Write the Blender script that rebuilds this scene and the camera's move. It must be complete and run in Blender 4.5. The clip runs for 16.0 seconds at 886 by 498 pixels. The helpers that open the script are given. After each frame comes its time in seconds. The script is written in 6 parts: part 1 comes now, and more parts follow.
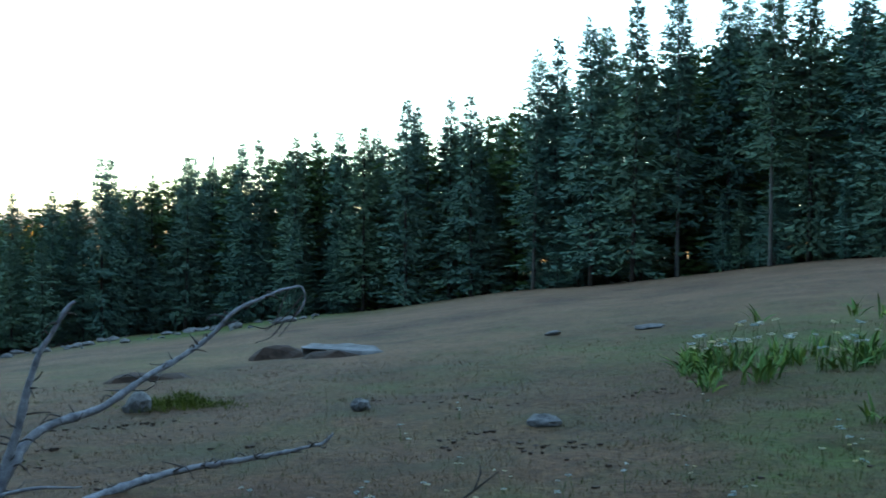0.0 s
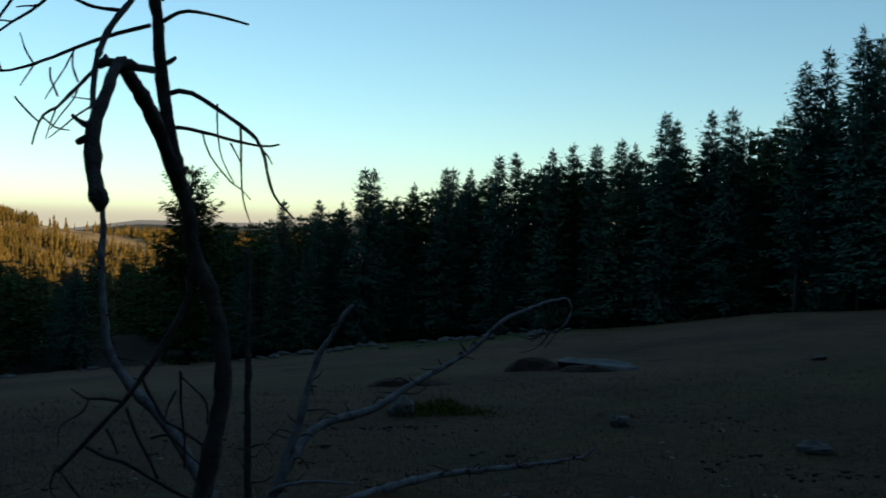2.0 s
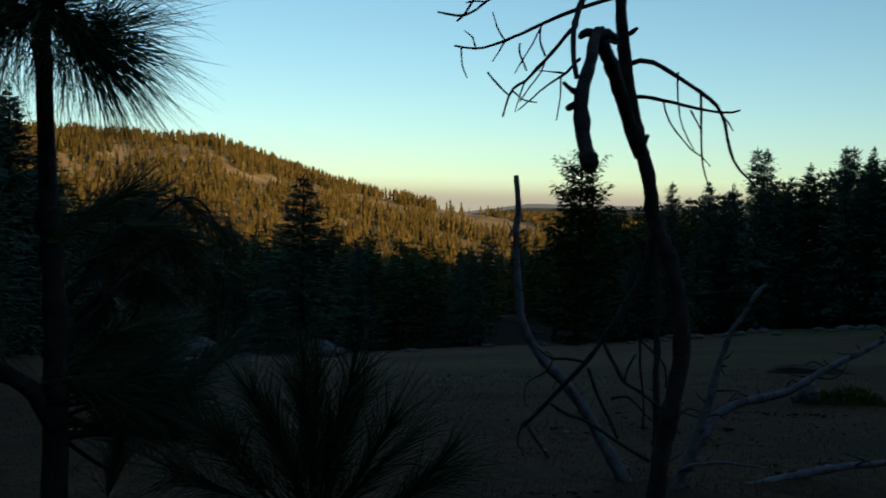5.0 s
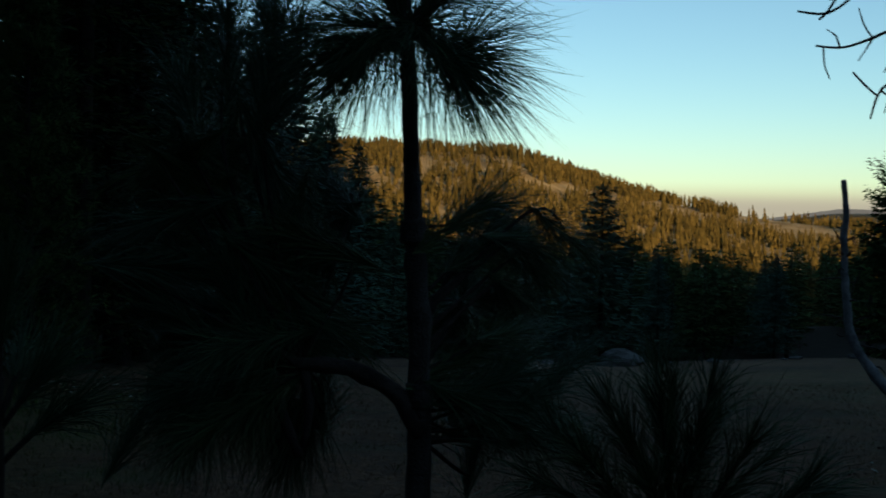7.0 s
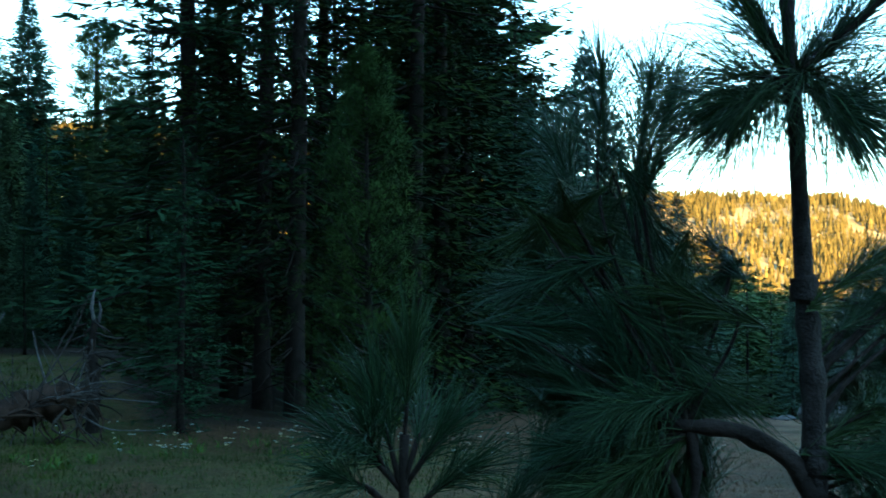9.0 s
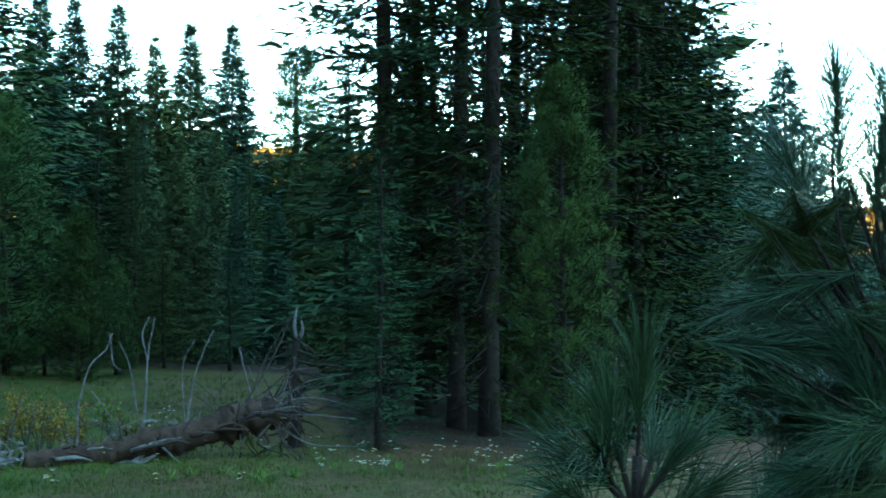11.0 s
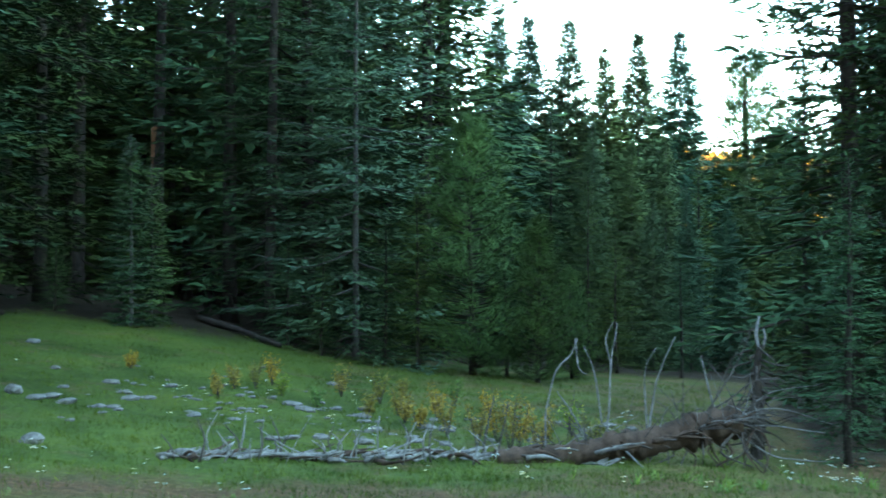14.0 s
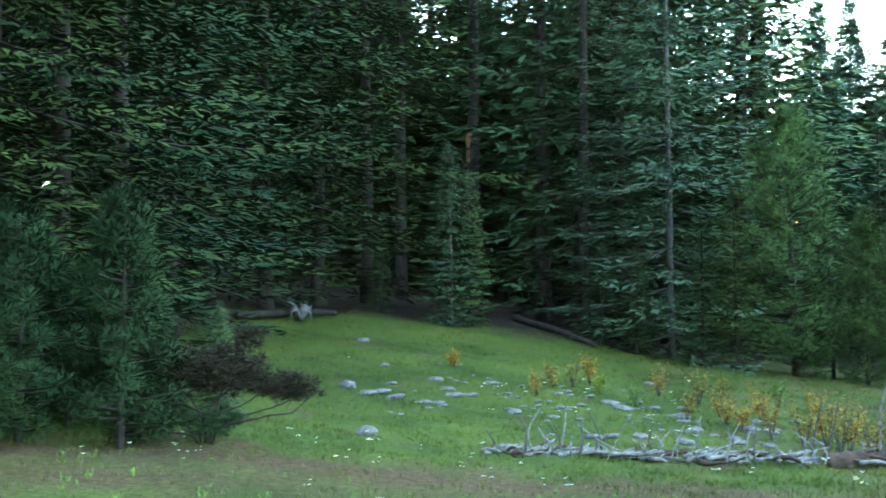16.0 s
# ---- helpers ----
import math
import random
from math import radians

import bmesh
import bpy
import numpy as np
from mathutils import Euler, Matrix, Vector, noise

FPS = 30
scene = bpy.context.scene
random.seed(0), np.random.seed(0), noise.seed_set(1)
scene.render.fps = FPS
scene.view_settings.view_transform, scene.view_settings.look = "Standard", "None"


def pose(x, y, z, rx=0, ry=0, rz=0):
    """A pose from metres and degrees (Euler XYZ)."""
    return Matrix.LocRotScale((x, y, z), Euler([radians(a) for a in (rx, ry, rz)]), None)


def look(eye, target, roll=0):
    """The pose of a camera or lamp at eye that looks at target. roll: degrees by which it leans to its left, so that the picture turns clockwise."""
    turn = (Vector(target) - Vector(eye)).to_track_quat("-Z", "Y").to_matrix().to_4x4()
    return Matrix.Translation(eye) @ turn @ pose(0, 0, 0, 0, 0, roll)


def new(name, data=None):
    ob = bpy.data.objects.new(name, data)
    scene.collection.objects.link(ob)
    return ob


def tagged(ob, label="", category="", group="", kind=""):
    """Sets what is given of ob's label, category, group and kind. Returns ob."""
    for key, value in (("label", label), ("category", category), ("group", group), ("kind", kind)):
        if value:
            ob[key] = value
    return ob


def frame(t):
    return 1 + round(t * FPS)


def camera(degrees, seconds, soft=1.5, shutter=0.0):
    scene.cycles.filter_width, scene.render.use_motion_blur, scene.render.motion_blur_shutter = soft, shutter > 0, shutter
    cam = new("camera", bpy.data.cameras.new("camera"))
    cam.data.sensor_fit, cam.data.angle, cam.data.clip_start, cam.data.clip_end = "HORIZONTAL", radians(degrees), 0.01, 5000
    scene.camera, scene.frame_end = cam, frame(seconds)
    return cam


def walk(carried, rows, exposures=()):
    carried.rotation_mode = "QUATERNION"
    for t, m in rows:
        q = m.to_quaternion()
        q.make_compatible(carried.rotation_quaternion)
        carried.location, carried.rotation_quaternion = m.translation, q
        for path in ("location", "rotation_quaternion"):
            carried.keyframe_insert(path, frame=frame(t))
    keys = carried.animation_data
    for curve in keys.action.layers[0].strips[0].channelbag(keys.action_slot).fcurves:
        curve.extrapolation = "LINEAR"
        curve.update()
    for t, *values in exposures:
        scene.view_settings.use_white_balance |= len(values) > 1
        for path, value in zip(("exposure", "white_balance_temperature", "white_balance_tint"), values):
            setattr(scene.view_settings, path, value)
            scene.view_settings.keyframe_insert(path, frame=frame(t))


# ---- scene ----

# ---- camera and walk: seconds, place, yaw, pitch, lean ----
cam = camera(41.39, 16.0, soft=1.7, shutter=0.3)
PATH = [
    (0, -0.018, 0.018, 1.692, 0.00, -1.38, 0.18),
    (0.5, -0.054, 0.020, 1.693, 3.40, -1.18, 0.14),
    (1, -0.078, 0.008, 1.682, 6.46, -1.71, 0.58),
    (1.5, -0.098, -0.022, 1.680, 9.80, -0.78, 1.18),
    (2, -0.128, -0.024, 1.677, 12.29, -0.85, 1.53),
    (2.5, -0.155, -0.036, 1.672, 16.18, -1.02, 1.57),
    (3, -0.181, -0.045, 1.669, 19.35, -1.13, 1.28),
    (3.5, -0.198, -0.067, 1.662, 22.61, -0.87, 1.61),
    (6, -0.304, -0.127, 1.632, 37.11, -3.19, 0.39),
    (6.5, -0.331, -0.140, 1.632, 41.06, -3.03, 0.20),
    (7, -0.360, -0.167, 1.640, 45.42, -2.01, 0.74),
    (7.5, -0.387, -0.181, 1.643, 48.90, -1.63, 0.43),
    (8, -0.407, -0.208, 1.647, 53.31, -0.77, -0.48),
    (8.5, -0.434, -0.235, 1.649, 57.51, -0.17, -0.72),
    (9, -0.455, -0.259, 1.646, 60.74, 0.64, -0.28),
    (11.5, -0.525, -0.337, 1.639, 72.80, 1.79, -0.60),
    (12, -0.496, -0.391, 1.646, 76.18, 1.82, -0.71),
    (12.5, -0.477, -0.408, 1.620, 79.64, 1.29, -0.32),
    (13, -0.470, -0.436, 1.618, 83.56, 1.78, 0.21),
    (13.5, -0.486, -0.475, 1.640, 86.90, 1.63, -0.50),
    (14, -0.492, -0.523, 1.649, 91.35, 2.02, 0.05),
    (14.5, -0.476, -0.554, 1.633, 95.44, 1.72, -0.30),
    (15, -0.457, -0.566, 1.636, 98.99, 1.75, -0.79),
    (15.5, -0.429, -0.563, 1.626, 102.76, 2.14, -0.47),
    (16, -0.416, -0.576, 1.630, 106.45, 2.11, -0.50),
]


def aim(yaw, pitch):
    yaw, pitch = radians(yaw), radians(pitch)
    return Vector((-math.sin(yaw) * math.cos(pitch), math.cos(yaw) * math.cos(pitch), math.sin(pitch)))


EXPOSURES = [(0, 3.60, 7100, 2), (0.5, 3.3, 7100, 2), (1, 2.3, 7000, 0), (1.5, 1.45, 6700, -3), (2, 0.5, 6500, -4), (2.5, 0.22, 6500, -4),
             (3.5, 0.18, 6500, -4), (6, 0.12, 6500, -4), (7, 0.12, 6500, -4), (7.5, 0.48, 6500, -5), (8, 1.05, 6500, -7), (8.5, 2.35, 6450, -11),
             (9, 3.2, 6250, -15), (11.5, 4.5, 7300, -12), (12.5, 4.75, 7650, -8), (13.3, 5.07, 7900, -9), (14, 5.33, 8100, -4), (16, 5.9, 8400, 4)]
walk(cam, [(t, look((x, y, z), Vector((x, y, z)) + aim(yaw, pitch), roll)) for t, x, y, z, yaw, pitch, roll in PATH], EXPOSURES)

# ---- world, sun ----
SUN_AZ, SUN_EL = 240.0, 8.0      # degrees to the left of +y, and above the horizon
world = bpy.data.worlds.new("evening_sky")
scene.world = world
world.use_nodes = True
sky = world.node_tree.nodes.new("ShaderNodeTexSky")
sky.sky_type, sky.sun_disc = "NISHITA", False
sky.sun_elevation, sky.sun_rotation = radians(SUN_EL), radians(-SUN_AZ)
sky.altitude, sky.air_density, sky.dust_density, sky.ozone_density = 1900, 1.0, 1.1, 1.9
back = world.node_tree.nodes["Background"]
back.inputs["Strength"].default_value = 0.15
world.node_tree.links.new(sky.outputs["Color"], back.inputs["Color"])

sun = new("sun", bpy.data.lights.new("sun", "SUN"))
sun.data.energy, sun.data.angle, sun.data.color = 5.0, radians(0.5), (1.0, 0.6, 0.28)
sun.matrix_world = look(aim(SUN_AZ, SUN_EL) * 100, (0, 0, 0))

# ---- materials ----
def material(name, rough=0.8, spec=0.3):
    m = bpy.data.materials.new(name)
    m.use_nodes = True
    n, l = m.node_tree.nodes, m.node_tree.links
    b = n["Principled BSDF"]
    b.inputs["Roughness"].default_value = rough
    b.inputs["Specular IOR Level"].default_value = spec
    return m, n, l, b


def ramp(n, l, src, stops):
    r = n.new("ShaderNodeValToRGB")
    e = r.color_ramp.elements
    while len(e) < len(stops):
        e.new(0.5)
    for el, (p, c) in zip(e, stops):
        el.position, el.color = p, (*c, 1)
    l.new(src, r.inputs["Fac"])
    return r.outputs["Color"]


def noise_tex(n, l, scale, detail=4.0, coords="Object", rough=0.55):
    tc, t = n.new("ShaderNodeTexCoord"), n.new("ShaderNodeTexNoise")
    t.inputs["Scale"].default_value, t.inputs["Detail"].default_value, t.inputs["Roughness"].default_value = scale, detail, rough
    l.new(tc.outputs[coords], t.inputs["Vector"])
    return t.outputs["Fac"]


def mix(n, l, fac, a, b, how="MIX"):
    m = n.new("ShaderNodeMix")
    m.data_type, m.blend_type = "RGBA", how
    for sock, v in ((m.inputs["Factor"], fac), (m.inputs["A"], a), (m.inputs["B"], b)):
        if isinstance(v, (int, float)):
            sock.default_value = v
        elif isinstance(v, tuple):
            sock.default_value = (*v, 1)
        else:
            l.new(v, sock)
    return m.outputs["Result"]


def bump(n, l, b, src, strength, dist):
    u = n.new("ShaderNodeBump")
    u.inputs["Strength"].default_value, u.inputs["Distance"].default_value = strength, dist
    l.new(src, u.inputs["Height"])
    l.new(u.outputs["Normal"], b.inputs["Normal"])


def foliage(name, dark, light, tip, patchy=False, clumps=0.0, rough=0.75, gloss=0.05, hue=1.0):
    """Needles: every clump has its own tone, every tree its own hue."""
    m, n, l, b = material(name, rough, gloss)
    geo, obj = n.new("ShaderNodeNewGeometry"), n.new("ShaderNodeObjectInfo")
    c = ramp(n, l, geo.outputs["Random Per Island"], [(0.0, dark), (0.75, light), (1.0, tip)])
    k = ramp(n, l, obj.outputs["Random"], [(0.0, (1 - 0.38 * hue, 1 - 0.16 * hue, 1 - 0.1 * hue)), (0.5, (1, 1, 1)), (1.0, (1 + 0.32 * hue, 1 + 0.12 * hue, 1 - 0.34 * hue))])
    c = mix(n, l, 1.0, c, k, "MULTIPLY")
    if clumps:
        c = mix(n, l, 1.0, c, ramp(n, l, noise_tex(n, l, clumps, 4, rough=0.6), [(0.34, (0.68, 0.74, 0.8)), (0.5, (1, 1, 1)), (0.66, (1.3, 1.22, 1.0))]), "MULTIPLY")
    if patchy:
        c = mix(n, l, 1.0, c, ramp(n, l, noise_tex(n, l, 0.55, 5, rough=0.65), [(0.36, (0.55, 0.62, 0.6)), (0.5, (0.9, 0.92, 0.9)), (0.64, (1.25, 1.1, 1.0))]), "MULTIPLY")
    l.new(c, b.inputs["Base Color"])
    return m


def bark(name, dark, light, scale=9.0, rough=0.9):
    m, n, l, b = material(name, rough, 0.15)
    f, g = noise_tex(n, l, scale, 6), noise_tex(n, l, scale * 6, 3)
    c = ramp(n, l, f, [(0.3, dark), (0.7, light)])
    c2 = ramp(n, l, g, [(0.3, (0.6, 0.6, 0.6)), (0.7, (1.1, 1.1, 1.1))])
    l.new(mix(n, l, 0.8, c, c2, "MULTIPLY"), b.inputs["Base Color"])
    bump(n, l, b, g, 0.6, 0.01)
    return m


FIR = foliage("fir_needles", (0.034, 0.064, 0.031), (0.046, 0.084, 0.038), (0.06, 0.104, 0.046), clumps=0.8)
FIR_BLUE = foliage("silvery_fir_needles", (0.042, 0.076, 0.044), (0.062, 0.105, 0.06), (0.085, 0.135, 0.082), clumps=1.0)
# needles of the far edge: distance haze is put into this lighter, bluer colour
FIR_HAZED = foliage("hazed_fir_needles", (0.056, 0.104, 0.08), (0.074, 0.13, 0.098), (0.094, 0.155, 0.115), clumps=0.5, hue=0.35)
PINE = foliage("pine_needles", (0.026, 0.047, 0.015), (0.038, 0.07, 0.02), (0.053, 0.094, 0.027), clumps=0.8, hue=0.3)
# darker copy of the fir needles: shade among the trees put into the colour
SHADED_FIR = foliage("shaded_fir_needles", (0.013, 0.027, 0.012), (0.021, 0.041, 0.018), (0.033, 0.059, 0.026), clumps=0.9)
PINE_YOUNG = foliage("young_pine_needles", (0.045, 0.082, 0.026), (0.06, 0.105, 0.031), (0.078, 0.13, 0.04), clumps=1.4, hue=0.3)
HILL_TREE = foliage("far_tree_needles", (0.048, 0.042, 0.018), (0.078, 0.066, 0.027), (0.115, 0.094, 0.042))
NEEDLE = foliage("long_needles", (0.016, 0.038, 0.016), (0.028, 0.06, 0.024), (0.045, 0.085, 0.034), rough=0.5, gloss=0.2)
NEEDLE_DARK = foliage("sapling_needles", (0.009, 0.022, 0.008), (0.015, 0.035, 0.012), (0.024, 0.052, 0.017), hue=0.4)
DEAD_NEEDLE = foliage("dead_needles", (0.018, 0.014, 0.009), (0.032, 0.022, 0.014), (0.055, 0.034, 0.02))
BARK = bark("conifer_bark", (0.014, 0.011, 0.009), (0.042, 0.033, 0.028))
BARK_PALE = bark("pale_bark", (0.04, 0.037, 0.034), (0.11, 0.103, 0.093))
BARK_RED_LIT = bark("reddish_lit_bark", (0.11, 0.05, 0.028), (0.28, 0.125, 0.065))
GREY_WOOD = bark("weathered_wood", (0.07, 0.068, 0.066), (0.2, 0.195, 0.19), 14)
BLEACHED = bark("bleached_wood", (0.05, 0.048, 0.045), (0.23, 0.222, 0.208), 12)
SILVER_WOOD = bark("silvery_dead_wood", (0.09, 0.092, 0.098), (0.27, 0.272, 0.28), 16)
DARK_WOOD = bark("dark_dead_bark", (0.03, 0.026, 0.024), (0.1, 0.085, 0.075), 30)
ROT_WOOD = bark("rotten_log_bark", (0.022, 0.014, 0.01), (0.08, 0.05, 0.036), 7)
PINE_BARK = bark("young_pine_bark", (0.016, 0.013, 0.012), (0.06, 0.052, 0.048), 22, 0.6)
SOIL = bark("bare_soil", (0.02, 0.012, 0.008), (0.062, 0.038, 0.026), 4)
GRASS_DRY = foliage("dry_grass_blades", (0.075, 0.042, 0.022), (0.15, 0.092, 0.05), (0.24, 0.165, 0.092))
GRASS = foliage("green_grass_blades", (0.032, 0.05, 0.011), (0.057, 0.09, 0.018), (0.092, 0.122, 0.03), True)
LEAF = foliage("broad_leaves", (0.055, 0.1, 0.026), (0.1, 0.165, 0.045), (0.2, 0.215, 0.08))
LEAF_YELLOW = foliage("autumn_leaves", (0.11, 0.078, 0.018), (0.22, 0.155, 0.036), (0.3, 0.22, 0.056))
PETAL = foliage("white_flower_heads", (0.36, 0.36, 0.31), (0.48, 0.48, 0.43), (0.6, 0.6, 0.55))
STEM = foliage("flower_stems", (0.05, 0.07, 0.03), (0.08, 0.1, 0.045), (0.1, 0.12, 0.06))


def granite():
    m, n, l, b = material("granite", 0.9, 0.2)
    f, g = noise_tex(n, l, 3.0, 5), noise_tex(n, l, 40, 4)
    c = ramp(n, l, f, [(0.3, (0.06, 0.058, 0.055)), (0.7, (0.175, 0.17, 0.16))])
    l.new(mix(n, l, 0.8, c, ramp(n, l, g, [(0.35, (0.55, 0.55, 0.55)), (0.65, (1.15, 1.15, 1.15))]), "MULTIPLY"), b.inputs["Base Color"])
    bump(n, l, b, g, 0.5, 0.02)
    return m


GRANITE = granite()

# ---- the lie of the land ----
RADII = (0.0, 6.0, 15.0, 30.0, 60.0, 90.0)
LAND = {-120: (0, .5, 1.5, 4.0, 12, 22), -60: (0, .2, .6, 1.4, 3.0, 5.0), -21: (0, .02, .1, .15, .0, -.7), -5: (0, 0, -.25, -.7, -1.9, -3.4),
        5: (0, -.05, -.45, -1.3, -3.2, -5.4), 14: (0, -.08, -.6, -1.7, -4.3, -6.8), 24: (0, -.1, -.7, -2.1, -5.4, -8.7),
        38: (0, -.12, -.8, -2.4, -6.3, -9.9), 50: (0, -.12, -.8, -2.4, -6.1, -9.7), 60: (0, -.1, -.7, -2.0, -5.0, -8.0),
        67: (0, -.1, -.55, -1.3, -3.0, -5.0), 77: (0, -.1, -.43, -.65, -1.5, -3.0), 87: (0, -.05, -.4, -.4, -.9, -2.0),
        96: (0, 0, -.3, .05, .3, -.5), 105: (0, 0, -.14, 1.0, 2.4, 3.2), 113: (0, .05, .1, 1.42, 3.6, 5.5),
        120: (0, .1, .4, 1.65, 4.6, 8.0), 135: (0, .2, .7, 2.4, 7, 12), 180: (0, .5, 1.5, 4.5, 15, 27)}
AZ = sorted(LAND)
AZ = [AZ[-1] - 360] + AZ + [AZ[0] + 360]
ROWS_Z = np.array([LAND[(a + 360 if a < -120 else a - 360 if a > 180 else a)] for a in AZ])
# ridge of the sunlit hill: azimuth, elevation of its bare crest in degrees
RIDGE_AZ = (-180, -125, -40, 0, 18, 24, 27, 30, 34, 38, 42, 48, 53, 60, 70, 82, 100, 125, 180)
RIDGE_EL = (4, 4, 0.5, -0.8, -0.9, -0.9, -0.9, -0.6, 0.3, 1.5, 2.75, 2.8, 2.9, 3.6, 5.6, 6.6, 6, 5, 4)
RIDGE_R = 900.0
# added hill behind the start, never in view, raised to shade the meadow
SHADE_AZ = (-180, -150, -110, -75, -45, 140, 155, 170, 180)
SHADE_Z = (92, 92, 92, 70, 0, 0, 40, 80, 92)


def land(x, y):
    """Height of the ground, for arrays of places."""
    x, y = np.asarray(x, float), np.asarray(y, float)
    r, az = np.hypot(x, y), np.degrees(np.arctan2(-x, y))
    az = np.where(az < -120, az + 360, az)
    az = np.where(az > 240, az - 360, az)
    k = np.clip(np.searchsorted(AZ, az, side="right") - 1, 0, len(AZ) - 2)
    a0, a1 = np.take(AZ, k), np.take(AZ, k + 1)
    w = (az - a0) / (a1 - a0)
    w = w * w * (3 - 2 * w) * 0.5 + w * 0.5
    j = np.clip(np.searchsorted(RADII, r, side="right") - 1, 0, len(RADII) - 2)
    r0, r1 = np.take(RADII, j), np.take(RADII, j + 1)
    u = np.clip((r - r0) / (r1 - r0), 0, 1)
    near = 0
    for row, c in ((k, 1 - w), (k + 1, w)):
        za, zb = ROWS_Z[row, j], ROWS_Z[row, j + 1]
        zp, zn = ROWS_Z[row, np.maximum(j - 1, 0)], ROWS_Z[row, np.minimum(j + 2, len(RADII) - 1)]
        rp, rn = np.take(RADII, np.maximum(j - 1, 0)), np.take(RADII, np.minimum(j + 2, len(RADII) - 1))
        m0, m1 = (zb - zp) / np.maximum(r1 - rp, 1) * (r1 - r0), (zn - za) / np.maximum(rn - r0, 1) * (r1 - r0)
        near = near + c * ((2 * u**3 - 3 * u**2 + 1) * za + (u**3 - 2 * u**2 + u) * m0 + (3 * u**2 - 2 * u**3) * zb + (u**3 - u**2) * m1)
    azw = np.where(az > 180, az - 360, az)
    crest = 1.65 + RIDGE_R * np.tan(np.radians(np.interp(azw, RIDGE_AZ, RIDGE_EL)))
    shade_hill = np.interp(azw, SHADE_AZ, SHADE_Z)
    s1 = np.clip((r - 90) / 260, 0, 1)
    s1 = s1 * s1 * (3 - 2 * s1)
    floor = np.where(shade_hill > 1, near, near + (-34 - near) * s1)
    s2 = np.clip((r - 420) / (RIDGE_R - 420), 0, 1)
    s2 = 0.55 * s2 + 0.45 * s2 * s2 * (3 - 2 * s2)
    front = floor + (crest - floor) * s2
    far = np.clip((r - RIDGE_R) / 2600, 0, 1)
    front = np.where(r > RIDGE_R, crest + far * (24 - 104 * np.clip((azw - 27) / 8, 0, 1)), front)
    s3 = np.clip((r - 35) / 135, 0, 1)
    return front + np.where(shade_hill > 1, shade_hill * s3, 0)


def roughen(x, y, z):
    """Hummocks and tussocks."""
    out = np.empty(len(x))
    for i in range(len(x)):
        r = math.hypot(x[i], y[i])
        p = Vector((x[i], y[i], 0))
        q = 0.05 * noise.noise(p * 0.45) + 0.035 * noise.noise(p * 1.6) + (0.02 * noise.noise(p * 5.0) if r < 40 else 0)
        if r > 90:
            q += 0.9 * noise.noise(p * 0.03) + (4.0 * noise.noise(p * 0.008) if r > 350 else 0)
        out[i] = z[i] + q * min(1, r / 2.0)
    return out


def mesh_of(name, verts, faces, mat, smooth=False):
    me = bpy.data.meshes.new(name)
    me.from_pydata(verts, [], faces)
    me.materials.append(mat)
    if smooth:
        me.shade_smooth()
    me.update()
    return me


